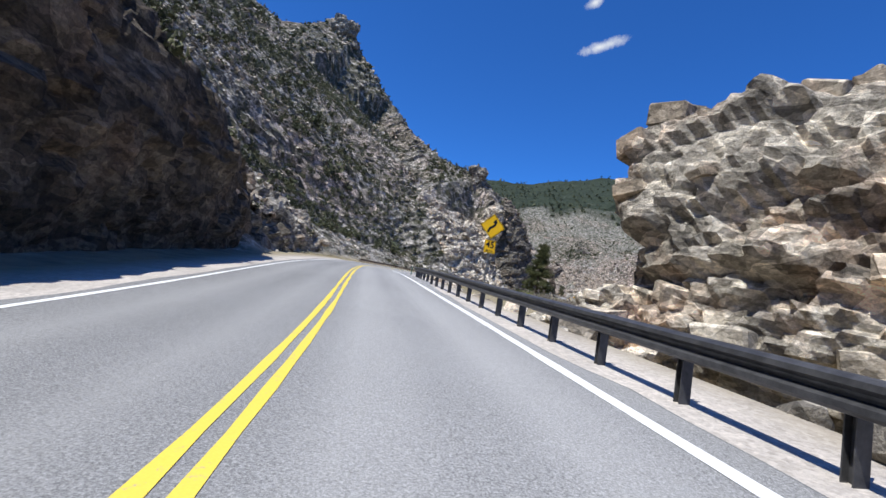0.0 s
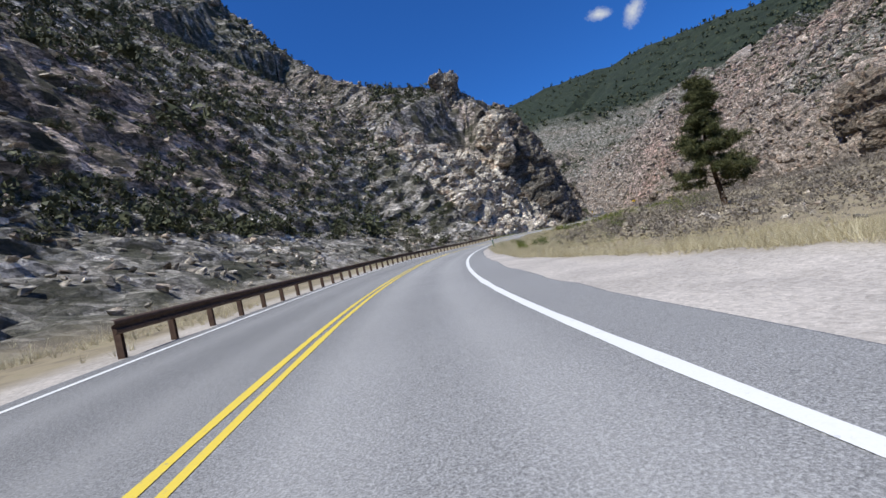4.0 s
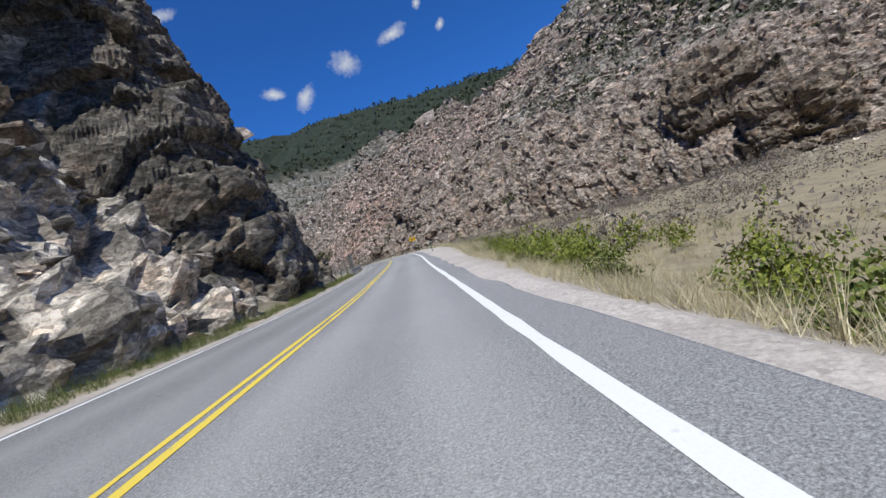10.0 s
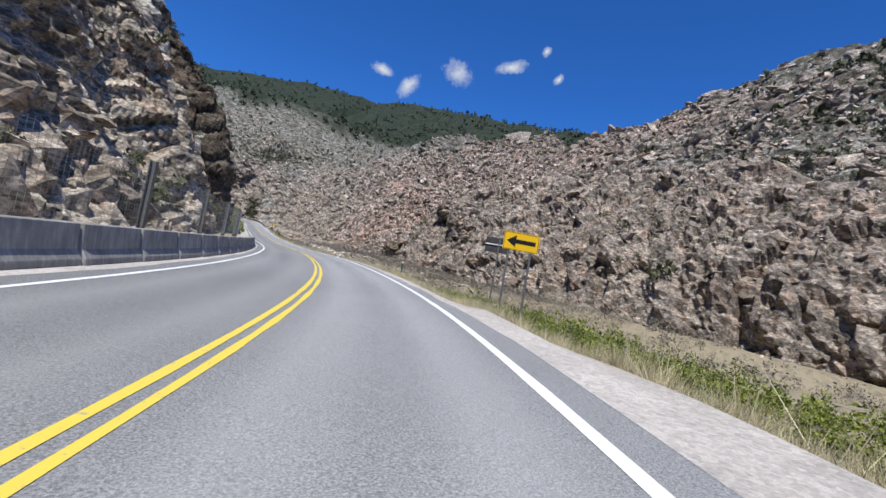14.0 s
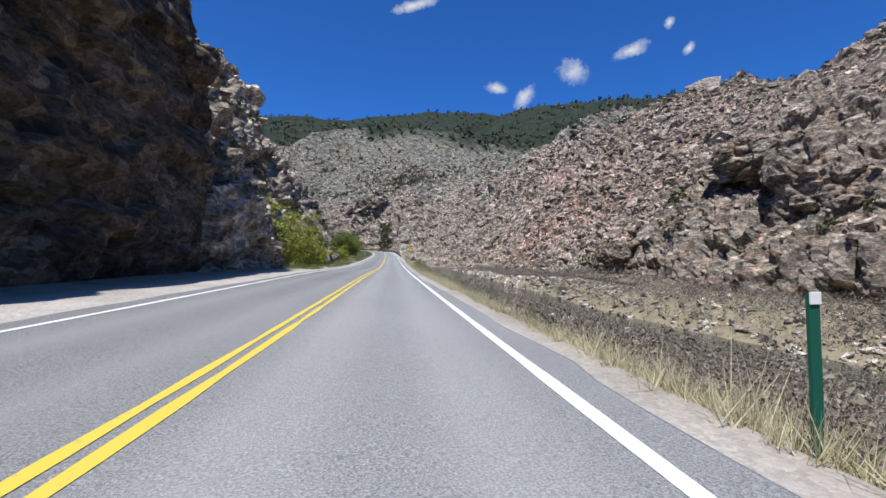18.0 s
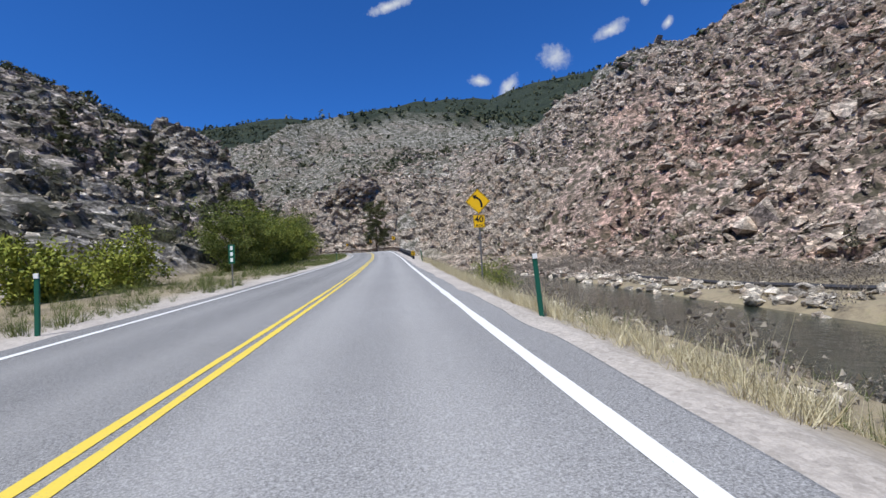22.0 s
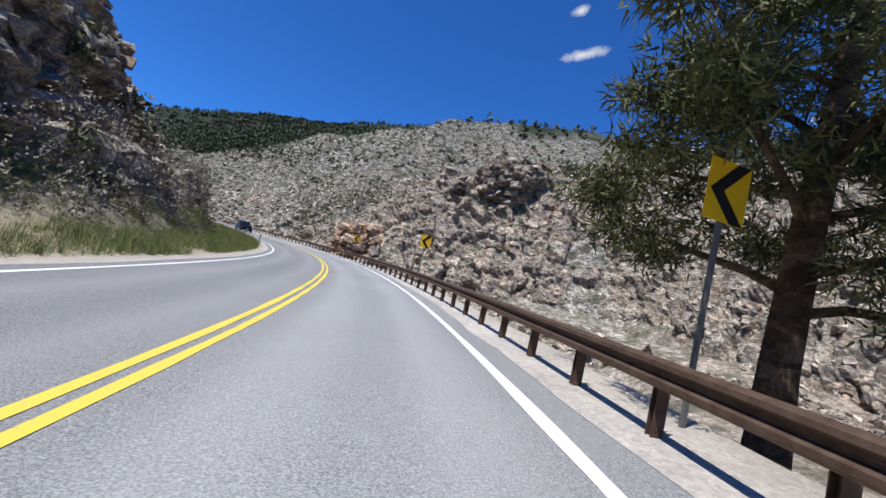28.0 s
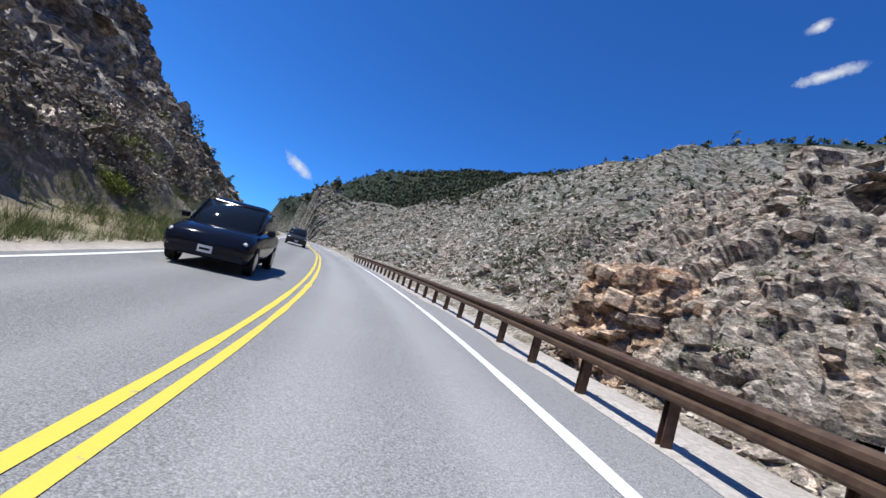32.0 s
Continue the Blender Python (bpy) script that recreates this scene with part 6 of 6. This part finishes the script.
for k, (s, d, w, h) in enumerate(((485, 9.2, 1.5, 2.8), (488, 9.6, 1.6, 3.0), (491, 9.4, 1.6, 2.9), (494.5, 10.2, 1.4, 2.4), (424, 9, 1.2, 1.6), (420, 8.2, 1.0, 1.4), (196, 6.4, 1.0, 1.2), (198, 7.3, 1.2, 1.3), (201, 6.3, 1.1, 1.1), (204, 7.0, 1.1, 1.1), (207, 6.4, 1.0, 1.0), (211, 6.6, 1.1, 1.0), (214, 7.6, 1.1, 1.1), (218, 6.9, 1.1, 1.0), (223, 7.6, 1.1, 1.0), (228, 7.6, 1.0, 1.0), (234, 8, 1.1, 1.0), (240, 8.4, 1.1, 1.0), (247, 9.4, 1.2, 1.2), (152, 6.6, 1.0, 1.0), (133, 8, 1.0, 1.2), (139, 10, 1.2, 1.4), (300, 13, 1.6, 1.3), (306, 15, 1.7, 1.4), (313, 14, 1.7, 1.3), (320, 14.5, 1.6, 1.3), (328, 13.5, 1.6, 1.3), (336, 14, 1.5, 1.3), (292, 15, 1.4, 1.2), (150, 20, 2.0, 2.4), (165, 30, 2.6, 3.4), (172, 34, 3.0, 4.0), (68, 24, 2.0, 2.2), (76, 26, 2.2, 2.6), (90, 25, 1.6, 1.6))):
    p = at(s, d)
    bush(on_ground(p[0], p[1]), w, h, DEEP if k % 2 else GREEN, "low green shrub among dry grass beside the road", 160 + k, 3600, 0.06, "low shrubs beside the road")

jrng = np.random.default_rng(19)
for k in range(64):
    s = jrng.uniform(84, 214)
    d = -L_FOOT(s) - 2.0 - 34 * jrng.uniform(0, 1) ** 1.2
    p = at(s, d)
    w = jrng.uniform(0.8, 1.8)
    bush(on_ground(p[0], p[1], -0.25), w, w * jrng.uniform(0.9, 1.3), OLIVE, "dark green juniper bush on the rocky slope", 300 + k, 2600, 0.062, "juniper bushes above the guardrail")
for k in range(9):
    p = at(176 + 2.1 * k + jrng.normal(0, 1), -13.5 - jrng.uniform(0, 7))
    w = jrng.uniform(1.7, 2.5)
    bush(on_ground(p[0], p[1], -0.3), w, w * 1.25, OLIVE, "large dark green bush on the rocky slope", 360 + k, 4200, 0.07, "juniper bushes above the guardrail")
for k in range(44):
    s = jrng.uniform(560, 700)
    d = -L_FOOT(s) - 0.5 - 9 * jrng.uniform(0, 1)
    p = at(s, d)
    w = jrng.uniform(1.0, 2.1)
    bush(on_ground(p[0], p[1], -0.2), w, w * 1.1, SAGE if k % 3 else GREEN, "rough grey-green bush on the grassy bank", 400 + k, 1900, 0.075, "bushes on the bank")
for k in range(18):
    s = jrng.uniform(452, 506)
    p = at(s, -L_FOOT(s) - jrng.uniform(5, 24))
    w = jrng.uniform(1.3, 2.2)
    bush(on_ground(p[0], p[1], -0.3), w, w * 1.3, OLIVE, "dark green juniper bush on a rocky slope", 500 + k, 3400, 0.07, "juniper bushes above the ledges")
for k in range(22):
    s = jrng.uniform(290, 336)
    p = at(s, R_BENCH(s) + jrng.uniform(6.5, 12))
    bush(on_ground(p[0], p[1], -0.2), jrng.uniform(1.2, 1.7), jrng.uniform(1.4, 2.2), DEEP if k % 2 else GREEN, "low leafy green bush below the road", 450 + k, 3200, 0.085, "green bushes below the road")

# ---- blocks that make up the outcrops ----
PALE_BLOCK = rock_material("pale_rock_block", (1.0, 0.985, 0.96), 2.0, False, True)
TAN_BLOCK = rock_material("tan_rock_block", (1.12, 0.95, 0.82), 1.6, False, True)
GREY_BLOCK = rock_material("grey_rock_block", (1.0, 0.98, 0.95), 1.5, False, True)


def block_mesh(seed, material):
    """A slab with worn corners: a box whose corners are pulled about and cut."""
    rng = np.random.default_rng(seed)
    bm = bmesh.new()
    bmesh.ops.create_cube(bm, size=2.0)
    for v in bm.verts:
        v.co = Vector(v.co) * Vector(rng.uniform(0.72, 1.05, 3)).length / 1.6
    bmesh.ops.bevel(bm, geom=bm.edges[:], offset=0.13, segments=1, affect="EDGES")
    for v in bm.verts:
        v.co += Vector(rng.normal(0, 0.045, 3))
    me = bpy.data.meshes.new("block")
    bm.to_mesh(me)
    bm.free()
    me.materials.append(material)
    return me


def add_blocks(outcrop, n, low, high, material, facing, seed):
    """Blocks as parts of an outcrop, standing out of the side that faces a direction."""
    rng = np.random.default_rng(seed)
    me = outcrop.data
    co, nn = np.empty(3 * len(me.polygons)), np.empty(3 * len(me.polygons))
    me.polygons.foreach_get("center", co)
    me.polygons.foreach_get("normal", nn)
    co, nn = co.reshape(-1, 3), nn.reshape(-1, 3)
    f = np.array(facing, float) / np.linalg.norm(facing)
    idx = np.flatnonzero((nn @ f > 0.2) | ((nn[:, 2] > 0.7) & (co @ f > np.median(co @ f))))
    kinds = [block_mesh(seed * 10 + k, material) for k in range(7)]
    for k in rng.choice(idx, n, replace=False):
        b = new("block", kinds[int(rng.integers(0, 7))])
        b.parent = outcrop
        w = rng.uniform(low, high) * (1.0 if rng.uniform() < 0.7 else 1.35)
        at_ = co[k] - nn[k] * w * 0.35
        b.matrix_basis = pose(*at_, rng.normal(8, 7), rng.normal(-6, 7), rng.uniform(0, 360)) @ Matrix.Diagonal((w, w * rng.uniform(0.6, 0.9), w * rng.uniform(0.32, 0.6), 1))


outcrops = [ob for ob in scene.objects if ob.name.split(".")[0] == "rock_outcrop"]
for place, n, low, high, mat, facing, seed in (
        ((15, 13), 150, 0.35, 1.05, PALE_BLOCK, (-0.8, -0.6, 0.15), 3), ((9.6, 18.6), 60, 0.3, 0.8, PALE_BLOCK, (-0.7, -0.7, 0.3), 4),
        ((116, 686), 40, 0.7, 1.9, TAN_BLOCK, (-0.3, -0.9, 0.2), 5), ((127, 677), 30, 0.6, 1.5, GREY_BLOCK, (-0.3, -0.9, 0.2), 6),
        ((157, 699), 70, 0.8, 2.2, GREY_BLOCK, (-0.5, -0.85, 0.1), 7)):
    gap_ = []
    for ob in outcrops:
        me = ob.data
        v0 = np.empty(3 * len(me.vertices))
        me.vertices.foreach_get("co", v0)
        gap_.append(np.linalg.norm(v0.reshape(-1, 3)[:, :2].mean(0) - np.array(place)))
    add_blocks(outcrops[int(np.argmin(gap_))], n, low, high, mat, facing, seed)

# ---- boulders ----
def boulder_mesh(seed):
    bm = bmesh.new()
    bmesh.ops.create_icosphere(bm, subdivisions=3, radius=1.0)
    v = np.array([x.co[:] for x in bm.verts])
    rng = np.random.default_rng(seed)
    for _ in range(9):
        n = rng.normal(size=3)
        n /= np.linalg.norm(n)
        over = np.maximum(v @ n - rng.uniform(0.45, 0.8), 0)
        v = v - over[:, None] * n
    v = v * [1.0, 0.8, 0.62] + 0.03 * fbm(v * 2.5, 3, seed)[:, None] * v
    for x, co in zip(bm.verts, v):
        x.co = co
    me = bpy.data.meshes.new("boulder")
    bm.to_mesh(me)
    bm.free()
    return me


BOULDERS = {mat.name: [] for mat in (ROCK_PALE, ROCK_GREY)}
for k in range(5):
    for mat in (ROCK_PALE, ROCK_GREY):
        me = boulder_mesh(200 + k)
        me.materials.append(mat)
        BOULDERS[mat.name].append(me)


def boulder(x, y, size, mat, label, group):
    z = float(height_at(np.array([[x, y]]))[0])
    ob = new("boulder", BOULDERS[mat.name][brng.integers(0, 5)])
    ob.matrix_basis = pose(x, y, z + size * 0.22, brng.normal(0, 12), brng.normal(0, 12), brng.uniform(0, 360)) @ Matrix.Diagonal((size, size, size * brng.uniform(0.7, 1.1), 1))
    return tagged(ob, label, "boulder", group)


p = at(389.5, 8.6)
boulder(p[0], p[1], 1.3, ROCK_PALE, "large pale boulder in the dry grass", "")
p = at(286.0, 9.9)
boulder(p[0], p[1], 1.05, ROCK_PALE, "large flat pale boulder on the gravel shoulder", "")
for k in range(150):
    s = brng.uniform(428, 548)
    d = np.interp(s, [428, 450, 475, 515, 548], [33, 32, 31, 29.5, 27]) + brng.uniform(-2.5, 7)
    p = at(s, d)
    boulder(p[0], p[1], brng.uniform(0.45, 1.15), ROCK_PALE, "pale rounded boulder on the far river bank", "river boulders")
for k in range(60):
    s = brng.choice([brng.uniform(52, 95), brng.uniform(100, 210), brng.uniform(286, 340)])
    p = at(s, -L_FOOT(s) - brng.uniform(0.2, 9))
    boulder(p[0], p[1], brng.uniform(0.3, 0.95), ROCK_GREY if s < 280 else ROCK_PALE, "angular boulder fallen at the foot of the slope", "fallen boulders")
for k in range(70):
    s = brng.uniform(-4, 38)
    p = at(s, brng.uniform(5.9, 9.5))
    boulder(p[0], p[1], brng.uniform(0.3, 0.95), ROCK_PALE, "pale boulder below the guardrail", "bank boulders")

edge_pts = [Vector(on_ground(x, y, 0.15)) for x, y in spline([(146, 396), (150.5, 425), (157, 470), (161, 500), (170, 540)], 3.0)[:, :2]]
track = part("track_edge", tube(bmesh.new(), edge_pts, [0.28] * len(edge_pts), 6), DARK_STEEL, None)
tagged(track, "long dark edge of an old track along the river", "track edge", kind="structure")

# ---- cars ----
CAR_BLACK = plain("black_car_paint", (0.008, 0.010, 0.018), 0.12, 0.0, 0.02)
CAR_GREY = plain("dark_car_paint", (0.03, 0.03, 0.033), 0.2, 0.0, 0.02)
CAR_GLASS = plain("dark_car_glass", (0.01, 0.014, 0.02), 0.05, 0.0, 0.0)
TYRE = plain("tyre_rubber", (0.015, 0.015, 0.015), 0.85)
RIM = plain("alloy_rim", (0.35, 0.36, 0.37), 0.3, 0.8)
LAMP = plain("headlamp_glass", (0.75, 0.78, 0.8), 0.1)


def loft(sections):
    """A closed shell through sections (x positions with outlines of equal count)."""
    bm = bmesh.new()
    rings = [[bm.verts.new((y, x, z)) for y, z in outline] for x, outline in sections]
    n = len(rings[0])
    for a, b in zip(rings, rings[1:]):
        for j in range(n):
            bm.faces.new((a[j], a[(j + 1) % n], b[(j + 1) % n], b[j]))
    bm.faces.new(rings[0][::-1])
    bm.faces.new(rings[-1])
    bmesh.ops.recalc_face_normals(bm, faces=bm.faces[:])
    for f in bm.faces:
        f.smooth = True
    return bm


def shell(half, low, mid, top):
    return [(-half * 0.92, low), (-half, (low + mid) / 2), (-half * 0.98, mid), (-half * 0.82, top), (half * 0.82, top), (half * 0.98, mid), (half, (low + mid) / 2), (half * 0.92, low)]


def car(s, d, paint, label, facing=0.0):
    p = at(s, d)
    t = [np.interp(s, CS, CT[:, k]) for k in range(2)]
    grade = np.degrees(np.arctan((at(s + 2, d)[2] - at(s - 2, d)[2]) / 4))
    bank = np.interp(s, CS, CL[:, 3])
    m = pose(p[0], p[1], p[2] + 0.01, 0, 0, math.degrees(math.atan2(t[1], t[0])) - 90 + facing) @ pose(0, 0, 0, grade, -bank, 0)
    ob = thing("car", m, label, "car", "cars on the road")
    part("body", loft([(-2.38, shell(0.80, 0.42, 0.62, 0.72)), (-2.25, shell(0.92, 0.28, 0.70, 0.86)), (-1.6, shell(0.96, 0.24, 0.82, 0.98)), (-0.9, shell(0.97, 0.24, 0.90, 1.06)), (0.6, shell(0.97, 0.24, 0.92, 1.08)), (1.9, shell(0.96, 0.26, 0.94, 1.10)), (2.3, shell(0.92, 0.34, 0.90, 1.06)), (2.38, shell(0.85, 0.45, 0.85, 1.0))]), paint, ob)
    part("cabin", loft([(-1.05, shell(0.86, 0.95, 1.0, 1.04)), (-0.25, shell(0.84, 0.95, 1.25, 1.62)), (0.3, shell(0.83, 0.95, 1.3, 1.70)), (1.6, shell(0.82, 0.95, 1.3, 1.68)), (2.15, shell(0.83, 0.95, 1.15, 1.2))]), CAR_GLASS, ob, "dark tinted windows")
    part("roof", loft([(-0.22, shell(0.70, 1.60, 1.63, 1.66)), (0.3, shell(0.72, 1.66, 1.70, 1.75)), (1.6, shell(0.71, 1.64, 1.68, 1.73)), (1.8, shell(0.68, 1.52, 1.56, 1.6))]), paint, ob)
    for x in (-0.80, 0.80):
        bm = bmesh.new()
        tube(bm, [(x * 1.03, -1.05, 1.03), (x * 0.93, -0.25, 1.62)], (0.035, 0.035), 6)
        part("pillar", bm, paint, ob)
        part("mirror", box(bmesh.new(), (0.2, 0.12, 0.15), (x * 1.32, -0.72, 1.10), None, 0.03), paint, ob)
        part("headlight", box(bmesh.new(), (0.30, 0.14, 0.10), (x * 0.86, -2.24, 0.74), None, 0.03), LAMP, ob, "bright headlight")
    part("grille", box(bmesh.new(), (0.95, 0.08, 0.22), (0, -2.33, 0.62), None, 0.02), SIGN_BLACK, ob)
    part("bumper", box(bmesh.new(), (1.65, 0.16, 0.18), (0, -2.30, 0.36), None, 0.04), paint, ob)
    plate_ = part("number_plate", box(bmesh.new(), (0.31, 0.012, 0.16), (0, -2.40, 0.46)), SIGN_WHITE, ob)
    part("bar", box(bmesh.new(), (0.22, 0.006, 0.05), (0, -2.408, 0.46)), SIGN_BLACK, plate_)
    for x in (-0.86, 0.86):
        for y in (-1.5, 1.42):
            wheel_ = part("wheel", tube(bmesh.new(), [(x - 0.11, y, 0.35), (x + 0.11, y, 0.35)], (0.35, 0.35), 20), TYRE, ob)
            part("rim", tube(bmesh.new(), [(x - 0.115, y, 0.35), (x + 0.115, y, 0.35)], (0.22, 0.22), 14), RIM, wheel_)
    return ob


car(662.6, -2.2, CAR_BLACK, "black sport utility car with its headlights towards us")
car(698.0, -1.9, CAR_GREY, "dark pickup-sized car following along the road")
